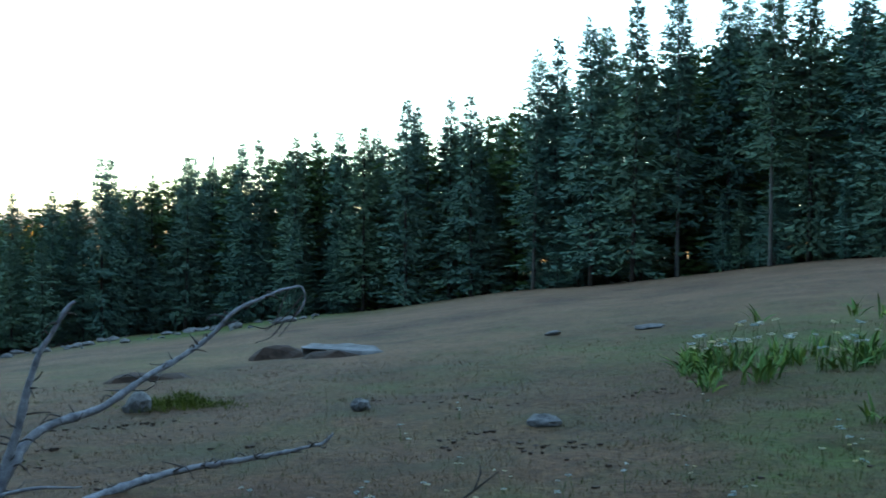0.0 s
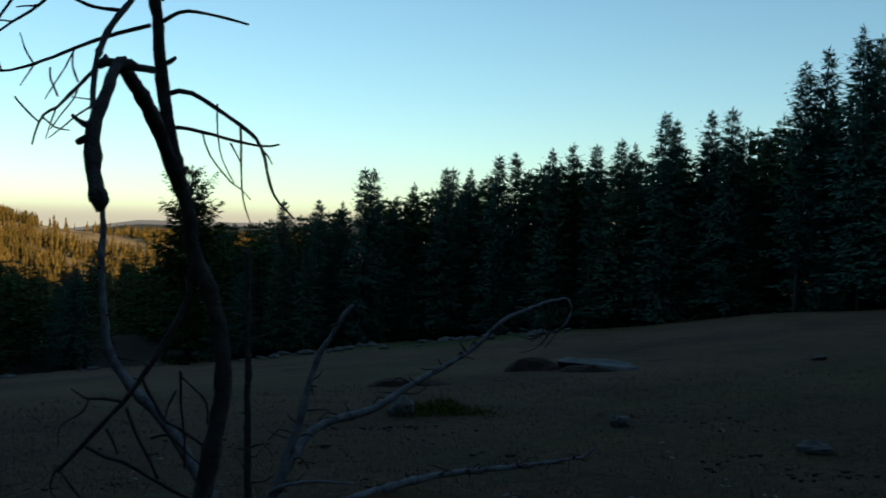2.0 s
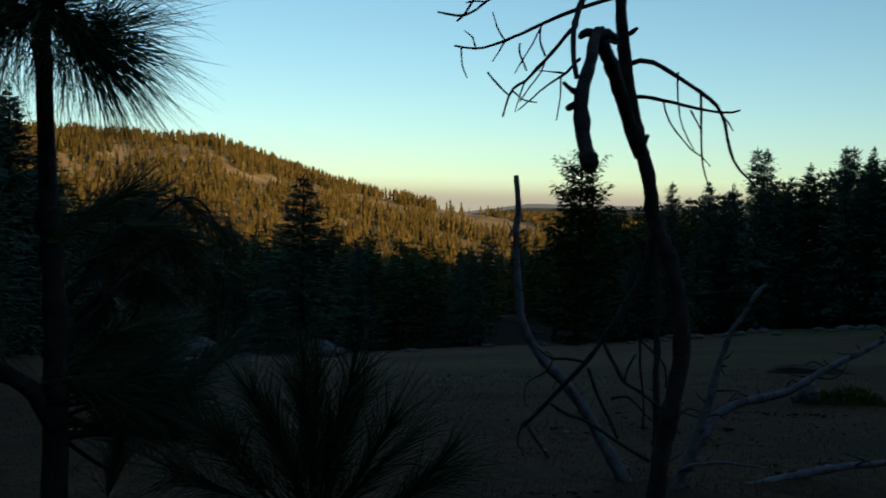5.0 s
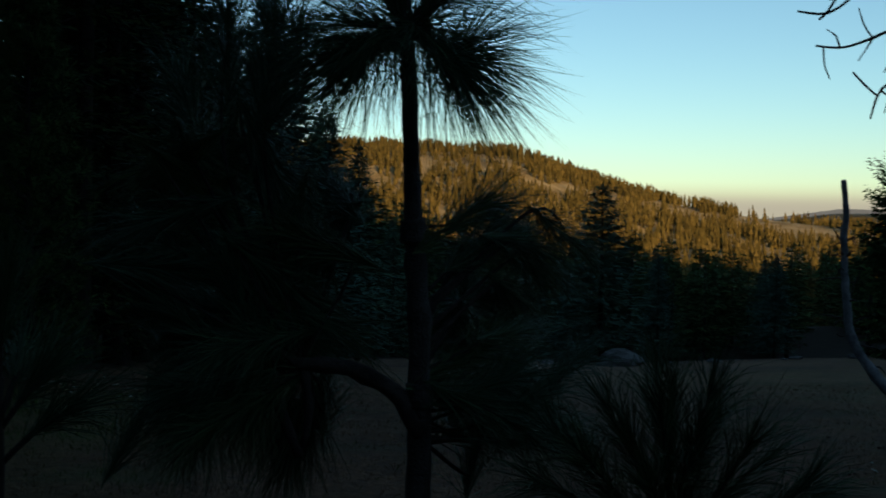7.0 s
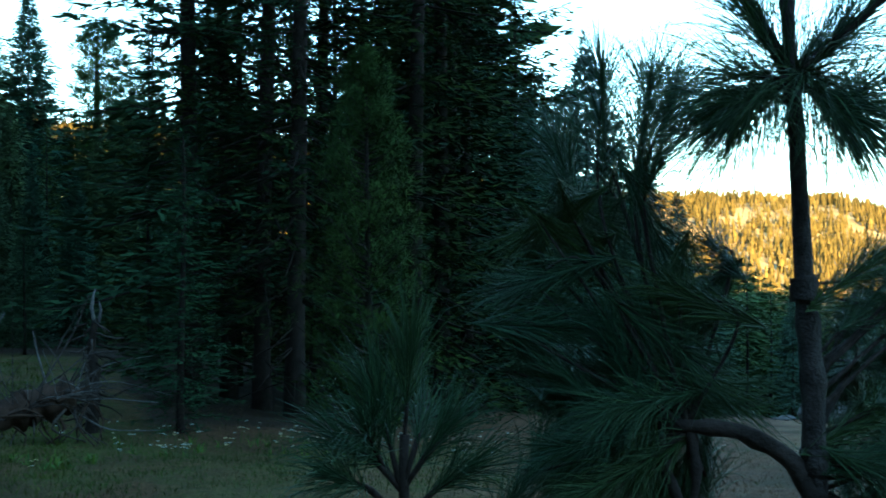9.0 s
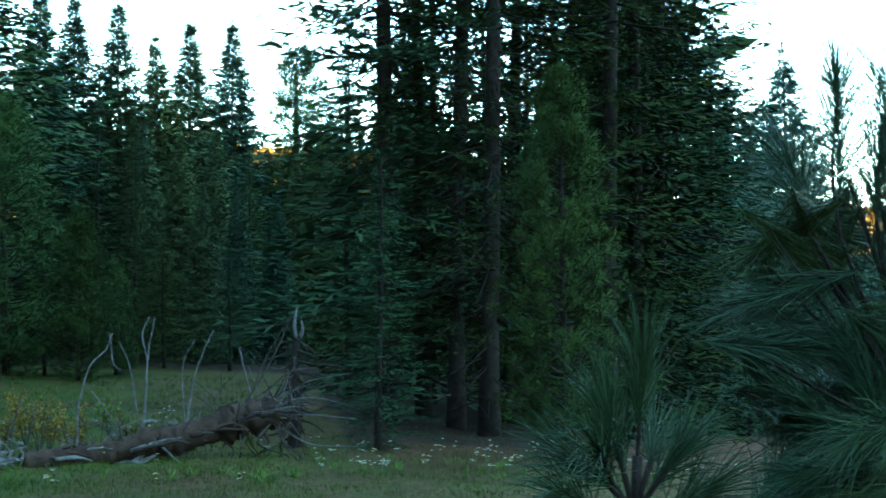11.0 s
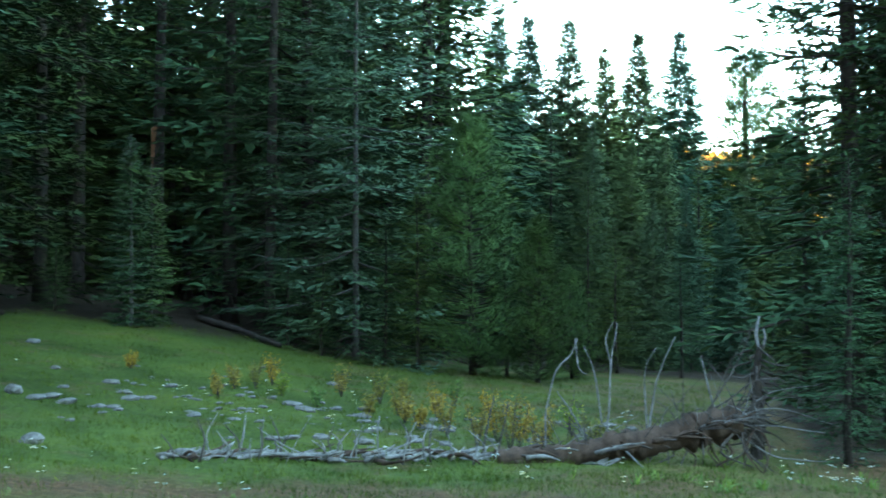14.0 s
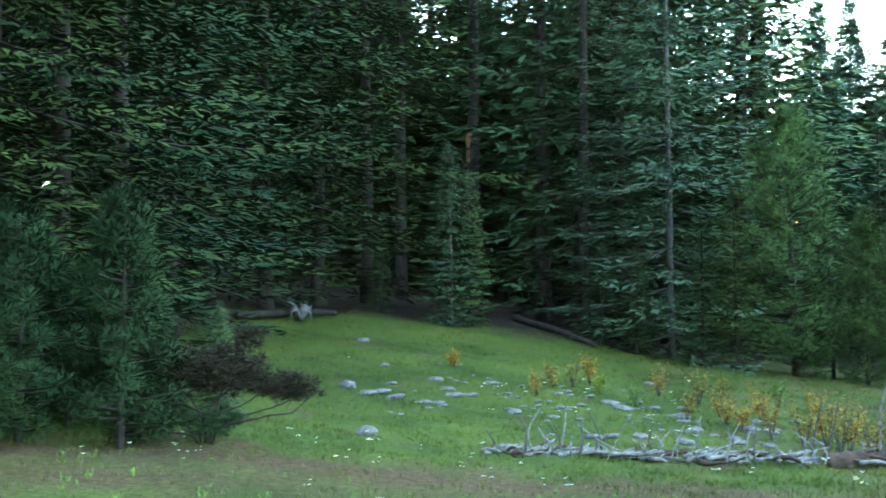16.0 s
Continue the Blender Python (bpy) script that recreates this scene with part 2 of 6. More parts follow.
def soil():
    m, n, l, b = material("meadow", 0.95, 0.1)
    broad, mid, fine = noise_tex(n, l, 0.16, 4), noise_tex(n, l, 1.1, 5), noise_tex(n, l, 14, 5, rough=0.7)
    dry = ramp(n, l, fine, [(0.3, (0.032, 0.016, 0.009)), (0.55, (0.09, 0.047, 0.026)), (0.75, (0.15, 0.085, 0.047))])
    green = ramp(n, l, fine, [(0.3, (0.023, 0.04, 0.008)), (0.6, (0.057, 0.088, 0.017)), (0.8, (0.094, 0.124, 0.03))])
    green = mix(n, l, 0.8, green, ramp(n, l, noise_tex(n, l, 0.55, 5, rough=0.65), [(0.36, (0.5, 0.56, 0.55)), (0.5, (0.9, 0.92, 0.9)), (0.64, (1.2, 1.05, 0.95))]), "MULTIPLY")
    # greener on the bank, in the far hollow and by the plants
    att = n.new("ShaderNodeAttribute")
    att.attribute_name = "green"
    fac = n.new("ShaderNodeMath")
    fac.operation = "ADD"
    patch = n.new("ShaderNodeMath")
    patch.operation = "MULTIPLY"
    l.new(att.outputs["Fac"], patch.inputs[0])
    l.new(ramp(n, l, noise_tex(n, l, 0.9, 5, rough=0.7), [(0.36, (0.3, 0.3, 0.3)), (0.6, (1, 1, 1))]), patch.inputs[1])
    l.new(patch.outputs[0], fac.inputs[0])
    l.new(ramp(n, l, mid, [(0.5, (0, 0, 0)), (0.72, (0.22, 0.22, 0.22))]), fac.inputs[1])
    fac.use_clamp = True
    bare = ramp(n, l, noise_tex(n, l, 0.55, 6, rough=0.65), [(0.49, (0, 0, 0)), (0.6, (0.9, 0.9, 0.9))])
    dry = mix(n, l, bare, dry, ramp(n, l, fine, [(0.3, (0.022, 0.013, 0.009)), (0.7, (0.07, 0.042, 0.028))]))
    att5 = n.new("ShaderNodeAttribute")
    att5.attribute_name = "straw"
    straw = mix(n, l, ramp(n, l, noise_tex(n, l, 0.35, 6, rough=0.7), [(0.35, (0, 0, 0)), (0.6, (1, 1, 1))]), (0.0, 0.0, 0.0), att5.outputs["Color"])
    dry = mix(n, l, straw, dry, ramp(n, l, fine, [(0.3, (0.07, 0.04, 0.022)), (0.55, (0.135, 0.08, 0.045)), (0.75, (0.2, 0.13, 0.075))]))
    clods = ramp(n, l, noise_tex(n, l, 5.0, 6, rough=0.7), [(0.51, (0, 0, 0)), (0.6, (0.6, 0.6, 0.6))])
    dry = mix(n, l, clods, dry, ramp(n, l, fine, [(0.3, (0.016, 0.01, 0.007)), (0.7, (0.06, 0.034, 0.022))]))
    c = mix(n, l, fac.outputs[0], dry, green)
    c = mix(n, l, 0.7, c, ramp(n, l, broad, [(0.3, (0.62, 0.58, 0.55)), (0.7, (1.25, 1.2, 1.15))]), "MULTIPLY")
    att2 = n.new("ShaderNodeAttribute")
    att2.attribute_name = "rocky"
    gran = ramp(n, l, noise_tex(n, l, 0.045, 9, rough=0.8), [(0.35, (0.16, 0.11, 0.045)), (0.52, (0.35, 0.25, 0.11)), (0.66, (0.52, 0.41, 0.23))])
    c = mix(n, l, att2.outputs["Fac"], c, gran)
    att4 = n.new("ShaderNodeAttribute")
    att4.attribute_name = "wooded"
    c = mix(n, l, att4.outputs["Fac"], c, ramp(n, l, noise_tex(n, l, 0.012, 6, rough=0.7), [(0.4, (0.035, 0.042, 0.025)), (0.6, (0.1, 0.085, 0.05))]))
    # darker brown ground beyond the forest edge
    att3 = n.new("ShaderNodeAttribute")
    att3.attribute_name = "forest_floor"
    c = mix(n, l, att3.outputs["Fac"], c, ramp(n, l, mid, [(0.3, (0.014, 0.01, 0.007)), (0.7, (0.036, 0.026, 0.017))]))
    l.new(c, b.inputs["Base Color"])
    bump(n, l, b, fine, 0.8, 0.05)
    return m


def build_ground():
    radii = [0.0]
    r = 0.4
    while r < 4600:
        radii.append(r)
        r *= 1.03 if r < 120 else 1.045
    azs = list(np.arange(-34, 140, 0.7)) + list(np.arange(140, 326, 4.0))
    ra, aa = np.meshgrid(radii[1:], np.radians(azs), indexing="ij")
    x, y = (-np.sin(aa) * ra).ravel(), (np.cos(aa) * ra).ravel()
    z = roughen(x, y, land(x, y))
    nA = len(azs)
    verts = [(0, 0, 0)] + list(zip(x.tolist(), y.tolist(), z.tolist()))
    faces = [(0, 1 + (j + 1) % nA, 1 + j)[::-1] for j in range(nA)]
    for i in range(len(radii) - 2):
        o = 1 + i * nA
        faces += [(o + j, o + nA + j, o + nA + (j + 1) % nA, o + (j + 1) % nA) for j in range(nA)]
    me = mesh_of("ground", verts, faces, soil(), True)
    r, az = np.hypot(x, y), np.degrees(np.arctan2(-x, y))
    g = 1.8 * np.clip((az - 84) / 16, 0, 1) * np.clip((r - 11.3) / 1.4, 0, 1) * (az < 150)
    g += 0.8 * np.clip((az - 75) / 3, 0, 1) * np.clip((94 - az) / 6, 0, 1) * np.clip((r - 13) / 2, 0, 1) * (r < 34)
    g += 0.36 * np.clip((az - 56) / 8, 0, 1) * np.clip((102 - az) / 10, 0, 1) * np.exp(-((r - 12.8) / 1.6) ** 2)
    g += 1.6 * np.exp(-((az - 11) / 8) ** 2 - ((r - 72) / 16) ** 2)
    g += 0.75 * np.exp(-((az + 20) / 6) ** 2 - ((r - 17) / 7) ** 2) + 0.3 * np.exp(-((az - 70) / 14) ** 2 - ((r - 12) / 3) ** 2)
    g += 0.2 * np.exp(-((az + 8) / 9) ** 2 - ((r - 22) / 12) ** 2)
    for a, sa, q, sq, k in ((-11, 8, 18, 2.5, 0.5), (2, 8, 15, 2.0, 0.3), (6, 11, 10.5, 1.6, 0.25), (-17, 5, 9.0, 2.2, 0.75), (-2, 5, 7.2, 0.7, 0.3), (14, 6, 26, 7, 0.35), (30, 12, 22, 8, 0.25)):
        g += k * np.exp(-((az - a) / sa) ** 2 - ((r - q) / sq) ** 2)
    g += (0.4 + 0.45 * np.clip((az - 92) / 12, 0, 1)) * np.clip((az - 60) / 20, 0, 1) * np.clip((172 - az) / 30, 0, 1) * np.clip((11.4 - r) / 1.3, 0, 1)
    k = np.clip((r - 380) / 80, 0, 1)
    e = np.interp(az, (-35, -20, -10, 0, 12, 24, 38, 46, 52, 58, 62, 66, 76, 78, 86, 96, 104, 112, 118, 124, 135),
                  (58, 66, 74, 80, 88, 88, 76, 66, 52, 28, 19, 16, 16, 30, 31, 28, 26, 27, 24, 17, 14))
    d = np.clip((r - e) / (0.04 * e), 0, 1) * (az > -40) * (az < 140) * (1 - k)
    for name, v in (("green", np.clip(g, 0, 2)), ("rocky", k), ("forest_floor", d), ("straw", np.clip((r - 13) / 9, 0, 1) * (1 - k)), ("wooded", np.clip((r - 1150) / 300, 0, 1))):
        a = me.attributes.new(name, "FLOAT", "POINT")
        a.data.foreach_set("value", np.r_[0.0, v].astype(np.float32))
    ob = new("ground", me)
    tagged(ob, "meadow of dry brown grass sloping down to the forest", "ground", kind="structure")
    return ob


ground = build_ground()


def height(x, y):
    return float(land(x, y))


def at(az, dist, lift=0.0):
    """A place on the ground, by its direction from the start and its distance."""
    x, y = -math.sin(radians(az)) * dist, math.cos(radians(az)) * dist
    return Vector((x, y, float(roughen([x], [y], [height(x, y)])[0]) + lift))

# ---- building tools ----
def part(name, me, parent, label="", at_place=None):
    ob = new(name, me)
    ob.parent = parent
    if at_place is not None:
        ob.location = at_place
    if label:
        ob["label"] = label
    return ob


def thing(name, place, label, category, group="", turn=0.0, size=1.0, kind=""):
    e = new(name)
    e.empty_display_size = 0.1
    e.matrix_basis = pose(*place, 0, 0, turn) @ Matrix.Scale(size, 4)
    return tagged(e, label, category, group, kind)


def smooth_line(pts, step):
    """Catmull-Rom through the points, given as rows of any width."""
    p = np.array(pts, float)
    p = np.vstack([2 * p[0] - p[1], p, 2 * p[-1] - p[-2]])
    out = []
    for i in range(1, len(p) - 2):
        k = max(2, int(np.linalg.norm(p[i + 1, :3] - p[i, :3]) / step))
        for u in np.arange(k) / k:
            a, b, c, d = p[i - 1:i + 3]
            out.append(0.5 * (2 * b + (c - a) * u + (2 * a - 5 * b + 4 * c - d) * u**2 + (3 * b - a - 3 * c + d) * u**3))
    return np.array(out + [p[-2]])


def tube_data(line, radii, sides=7, wobble=0.0, rng=None, start=0):
    """Verts and faces of a round limb along a line; closed at both ends."""
    line = np.asarray(line, float)
    d = np.gradient(line, axis=0)
    d /= np.linalg.norm(d, axis=1, keepdims=True) + 1e-9
    ref = np.array([0.31, 0.95, 0.05]) if abs(d[0, 2]) > 0.6 else np.array([0.05, 0.1, 1.0])
    a = np.cross(d, ref)
    a /= np.linalg.norm(a, axis=1, keepdims=True) + 1e-9
    b = np.cross(d, a)
    t = np.arange(sides) / sides * 2 * np.pi
    rad = np.asarray(radii)[:, None] * (1 + (wobble * (rng.random((len(line), sides)) - 0.5) if wobble else 0))
    v = line[:, None] + rad[..., None] * (np.cos(t)[None, :, None] * a[:, None] + np.sin(t)[None, :, None] * b[:, None])
    faces = []
    for i in range(len(line) - 1):
        o = start + i * sides
        faces += [(o + j, o + (j + 1) % sides, o + sides + (j + 1) % sides, o + sides + j) for j in range(sides)]
    faces.append(tuple(start + j for j in range(sides))[::-1])
    faces.append(tuple(start + (len(line) - 1) * sides + j for j in range(sides)))
    return v.reshape(-1, 3).tolist(), faces


def limb_mesh(name, pts, r0, r1, mat, step=0.03, sides=7, wobble=0.25, kink=0.0, seed=1, knots=0):
    """A tapered, uneven limb through points in metres."""
    rng = np.random.default_rng(seed)
    line = smooth_line(pts, step)
    n = len(line)
    if kink:
        w = rng.normal(0, kink, (n, 3))
        w[1:-1] = (w[:-2] + w[1:-1] + w[2:]) / 3
        w[0] = 0
        line = line + w
    rad = np.linspace(r0, r1, n)
    for _ in range(knots):
        i = rng.integers(1, n - 1)
        rad[i] *= 1.1 + 0.2 * rng.random()
    v, f = tube_data(line, rad, sides, wobble, rng)
    return mesh_of(name, v, f, mat, True)


def diamonds(base, ways, lens, widths, rng, level=0.0):
    """Many small leaf-like blades as one vertex and face table."""
    n = len(base)
    up = rng.normal(0, 1, (n, 3)) + np.array([0, 0, 1.0]) * np.broadcast_to(level, n)[:, None]
    side = np.cross(ways, up)
    side /= np.linalg.norm(side, axis=1, keepdims=True) + 1e-9
    lift = np.cross(side, ways)
    mid = base + ways * (lens * 0.45)[:, None] + lift * (widths * 0.25)[:, None]
    v = np.stack([base, mid + side * (widths / 2)[:, None], base + ways * lens[:, None], mid - side * (widths / 2)[:, None]], 1)
    o = np.arange(n)[:, None] * 4
    return v.reshape(-1, 3), np.hstack([o, o + 1, o + 2, o + 3])


def blades_mesh(name, base, ways, lens, widths, mat, rng, level=0.0, facing=None, soft=0.9):
    """Blades as one mesh; facing: the way that each one's spray turns to the light, which rounds their shading."""
    v, f = diamonds(np.asarray(base), np.asarray(ways), np.asarray(lens), np.asarray(widths), rng, level)
    me = bpy.data.meshes.new(name)
    if facing is not None:
        q = v.reshape(-1, 4, 3)
        flat = unit(np.cross(q[:, 1] - q[:, 0], q[:, 3] - q[:, 0]))
        back = (flat * facing).sum(1) < 0
        f[back] = f[back][:, ::-1]
        flat[back] *= -1
    me.vertices.add(len(v))
    me.vertices.foreach_set("co", v.astype(np.float32).ravel())
    me.loops.add(f.size)
    me.loops.foreach_set("vertex_index", f.astype(np.int32).ravel())
    me.polygons.add(len(f))
    me.polygons.foreach_set("loop_start", np.arange(0, f.size, 4, dtype=np.int32))
    me.materials.append(mat)
    if facing is not None:
        a = me.attributes.new("custom_normal", "FLOAT_VECTOR", "POINT")
        a.data.foreach_set("vector", np.repeat(unit(facing * soft + flat * (1 - soft)), 4, 0).astype(np.float32).ravel())
    me.update(calc_edges=True)
    return me


def unit(v):
    return v / (np.linalg.norm(v, axis=-1, keepdims=True) + 1e-9)

# ---- conifers ----
def conifer(seed, tall, wide, low, tiers, per, twigs, droop, leaf, wood, shape=0.8, gaps=0.1, girth=0.012, stubs=20, boughs=0.3, core=0, blade=0.26, fan=0.4, broad=0.19, hang=0.3, ragged=0.2, level=1.2):
    """Meshes (trunk, crown) of a fir: tiers of boughs, each a flat fan of twigs clad in needles."""
    rng = np.random.default_rng(seed)
    lean = rng.normal(0, 0.01, 2)
    zs = np.linspace(-0.3, tall, 14)
    line = np.stack([lean[0] * zs + 0.004 * tall * np.sin(zs / tall * 5 + seed), lean[1] * zs, zs], 1)
    rad = girth * tall * (1 - np.clip(zs / tall, 0, 1)) ** 0.75 + 0.012
    rad[0] *= 1.35
    tv, tf = tube_data(line, rad, 9, 0.15, rng)
    base, ways, lens, wid, flat, face = [], [], [], [], [], []
    up = np.array([0, 0, 1.0])

    def axis(z):
        return np.array([np.interp(z, zs, line[:, 0]), np.interp(z, zs, line[:, 1]), z])

    def add(p, w, ln, wd, lv, fc):
        base.append(p), ways.append(w), lens.append(ln), wid.append(wd), flat.append(np.full(len(ln), lv)), face.append(np.broadcast_to(fc, (len(ln), 3)))

    hs = low * tall + (tall * 0.99 - low * tall) * ((np.arange(tiers) + rng.random(tiers) * 0.5) / tiers) ** 0.85
    sector = 1 + ragged * rng.normal(0, 1, 8)
    for h in hs:
        u = (h / tall - low) / (1 - low)
        span = wide * ((1 - u) ** shape * (0.62 + 0.38 * min(1, u * 5 + 0.2))) + 0.006 * tall
        span *= 1 + ragged * 0.7 * rng.normal()
        turn = rng.random() * 6.28
        for b in range(per):
            if rng.random() < gaps:
                continue
            th = turn + b * 6.283 / per + rng.normal(0, 0.25)
            ln = max(0.15, span * (0.72 + 0.36 * rng.random()) * (1 + (sector[int(th / 6.283 * 8) % 8] - 1) * (1 - u)))
            pitch = -droop + (droop + 0.7) * u**1.7 + rng.normal(0, 0.07)
            out = np.array([math.cos(th), math.sin(th), 0])
            side = np.array([-out[1], out[0], 0])
            p0 = axis(h + rng.normal(0, 0.004 * tall))
            s = np.linspace(0, 1, 6)
            bow = p0 + out * (s * ln * math.cos(pitch))[:, None] + up * (ln * (s * math.sin(pitch) - 0.16 * s * (1 - u) + 0.2 * s**2.5))[:, None]
            if rng.random() < boughs:
                v, f = tube_data(bow, np.linspace(0.01 + 0.008 * ln, 0.004, 6), 3, 0, None, len(tv))
                tv += v
                tf += f
            fc = unit(out * 0.75 + up * 0.66)
            k = max(4, int(twigs * (0.4 + 0.6 * ln / wide)))
            sp = np.clip(0.1 + 0.9 * (np.arange(k) + rng.random(k)) / k, 0, 1)
            sg = np.where(np.arange(k) % 2, 1, -1)
            pos = np.stack([np.interp(sp, s, bow[:, i]) for i in range(3)], 1)
            lt = ln * (0.08 + fan * (1 - sp) ** 0.75 * np.minimum(1, 0.35 + sp * 1.6)) * (0.75 + 0.5 * rng.random(k)) + 0.04
            w = unit(out * (0.75 + 0.3 * rng.random((k, 1))) + side * (sg * (0.4 + 0.5 * rng.random(k)))[:, None] + up * rng.normal(-0.06, 0.16, (k, 1)))
            m = np.maximum(1, np.round(lt / blade * 1.7)).astype(int)
            o = np.repeat(np.arange(k), m)
            q = len(o)
            pos = pos[o] + w[o] * (lt[o] * rng.random(q) * 0.85)[:, None] + rng.normal(0, 0.02, (q, 3))
            w = unit(w[o] + out * 0.25 + side * rng.normal(0, 0.45, (q, 1)) + up * rng.normal(0, 0.17, (q, 1)))
            fine = blade * (0.42 + 0.58 * min(1, 3.0 * (1 - u)))
            lt = fine * (0.65 + 0.7 * rng.random(q))
            add(pos, w, lt, fine * broad * (0.7 + 0.6 * rng.random(q)), level, fc)
            q = max(2, int(q * hang))
            sp = 0.15 + 0.85 * rng.random(q)
            pos = np.stack([np.interp(sp, s, bow[:, i]) for i in range(3)], 1) + side * (rng.normal(0, 0.13 * ln, q) * (1.05 - sp))[:, None]
            w = unit(out * (0.6 + 0.5 * rng.random((q, 1))) + side * rng.normal(0, 0.5, (q, 1)) - up * (0.15 + 0.5 * rng.random((q, 1))))
            lt = fine * (0.6 + 0.6 * rng.random(q))
            add(pos, w, lt, lt * broad, 0.0, unit(out * 0.9 + up * 0.35))
            if core:
                q = core * 4
                sp = 0.6 * rng.random(q)
                pos = np.stack([np.interp(sp, s, bow[:, i]) for i in range(3)], 1) + rng.normal(0, 0.09, (q, 3)) * min(1.0, ln)
                w = unit(out + side * rng.normal(0, 0.7, (q, 1)) + up * rng.normal(-0.1, 0.5, (q, 1)))
                lt = np.minimum(0.6 * ln + 0.05, 1.3 * fine) * (0.7 + 0.6 * rng.random(q))
                add(pos, w, lt, lt * 0.24, 0.0, unit(out * 0.9 + up * 0.25))
    k = 10
    add(np.stack([np.full(k, line[-1, 0]), np.full(k, line[-1, 1]), tall * (0.95 + 0.05 * rng.random(k))], 1), unit(rng.normal(0, 0.4, (k, 3)) + up), np.full(k, 0.022 * tall), np.full(k, 0.005 * tall), 0.0, up)
    for _ in range(stubs):
        h = tall * (0.03 + (low + 0.12) * rng.random())
        th = rng.random() * 6.28
        ln = wide * (0.15 + 0.45 * rng.random())
        s = np.linspace(0, 1, 4)
        out = np.array([math.cos(th), math.sin(th), -0.25])
        v, f = tube_data(axis(h) + out * (s * ln)[:, None] - np.array([0, 0, 0.1]) * (s**2 * ln)[:, None], np.linspace(0.014, 0.004, 4), 3, 0, None, len(tv))
        tv += v
        tf += f
    trunk = mesh_of("trunk", tv, tf, wood, True)
    crown = blades_mesh("crown", np.vstack(base), np.vstack(ways), np.hstack(lens), np.hstack(wid), leaf, rng, np.hstack(flat), np.vstack(face))
    return trunk, crown, tall


def bushy(seed, tall, wide, low, tufts, blade, leaf, wood, girth=0.018, per=3, needles=40, shape=0.65, slim=0.065, rise=0.35):
    """A pine: limbs that carry rounded tufts of longer blades."""
    rng = np.random.default_rng(seed)
    zs = np.linspace(-0.3, tall * 0.97, 12)
    line = np.stack([0.008 * tall * np.sin(zs / tall * 4 + seed), 0.008 * tall * np.cos(zs / tall * 3 + seed), zs], 1)
    tv, tf = tube_data(line, girth * tall * (1 - np.clip(zs / tall, 0, 1)) ** 0.8 + 0.012, 9, 0.15, rng)
    base, ways, lens, wid, face = [], [], [], [], []
    sector = 1 + 0.2 * rng.normal(0, 1, 7)
    for i in range(tufts):
        u = (i + rng.random()) / tufts
        h = tall * (low + (0.97 - low) * u)
        th = rng.random() * 6.28
        span = wide * (1 - u) ** shape * (0.55 + 0.45 * min(1, 4 * u + 0.25)) * (0.6 + 0.45 * rng.random()) * (1 + (sector[int(th / 6.283 * 7) % 7] - 1) * (1 - u)) + 0.1
        out = np.array([math.cos(th), math.sin(th), 0])
        p0 = np.array([np.interp(h, zs, line[:, 0]), np.interp(h, zs, line[:, 1]), h])
        s = np.linspace(0, 1, 5)
        bow = p0 + out * (s * span)[:, None] + np.array([0, 0, 1.0]) * (span * (0.1 * s * (0.3 + u) + rise * s**2))[:, None]
        v, f = tube_data(bow, np.linspace(0.012 + 0.01 * span, 0.006, 5), 3, 0, None, len(tv))
        tv += v
        tf += f
        for q in np.linspace(1.0, 0.4, per):
            c = np.array([np.interp(q, s, bow[:, m]) for m in range(3)]) + rng.normal(0, 0.06 * wide, 3) * (q < 1)
            d = unit(rng.normal(0, 1, (needles, 3)) + out * 0.6 + np.array([0, 0, 0.5]))
            base.append(c + d * 0.04)
            ways.append(d)
            lens.append(blade * (0.7 + 0.5 * rng.random(needles)))
            wid.append(blade * slim * (0.7 + 0.6 * rng.random(needles)))
            face.append(unit(d * 0.55 + out * 0.45 + np.array([0, 0, 0.55])))
    trunk = mesh_of("trunk", tv, tf, wood, True)
    crown = blades_mesh("crown", np.vstack(base), np.vstack(ways), np.hstack(lens), np.hstack(wid), leaf, rng, 0.0, np.vstack(face), 0.8)
    return trunk, crown, tall


def plant(proto, place, tall, label, category="tree", name="fir_tree", group="", turn=None, wide=1.0, rng=random):
    trunk, crown, own = proto
    k = tall / own
    e = new(name)
    e.empty_display_size = 0.1
    e.matrix_basis = pose(place[0], place[1], place[2] - 0.06, 0, 0, rng.random() * 360 if turn is None else turn) @ Matrix.Diagonal((k * wide, k * wide, k, 1))
    tagged(e, label, category, group)
    part("trunk", trunk, e)
    part("crown", crown, e)
    return e


FAR_FIRS = [conifer(10 + i, 16, 2.9 + 0.35 * (i % 3), 0.03 + 0.03 * (i % 3), 40, 7, 7, 0.3, FIR_HAZED, BARK, 0.58 + 0.09 * (i % 3), 0.1, 0.009, 8, 0.08, 3, 0.45, broad=0.22) for i in range(7)]
FAR_TALL = [conifer(30 + i, 18, 2.8 + 0.25 * (i % 2), 0.2 + 0.08 * i, 40, 7, 7, 0.35, FIR_HAZED, BARK_PALE, 0.55, 0.12, 0.007, 30, 0.08, 3, 0.45, broad=0.22) for i in range(3)]
FAR_PINES = [bushy(50 + i, 12, 2.6, 0.2 - 0.05 * i, 56, 0.4, PINE, BARK) for i in range(3)]
LITE = [conifer(40 + i, 15, 2.4, 0.04, 17, 5, 3, 0.3, FIR, BARK, 0.65, 0.05, 0.008, 0, 0.0, 1, 0.85, broad=0.36) for i in range(3)]
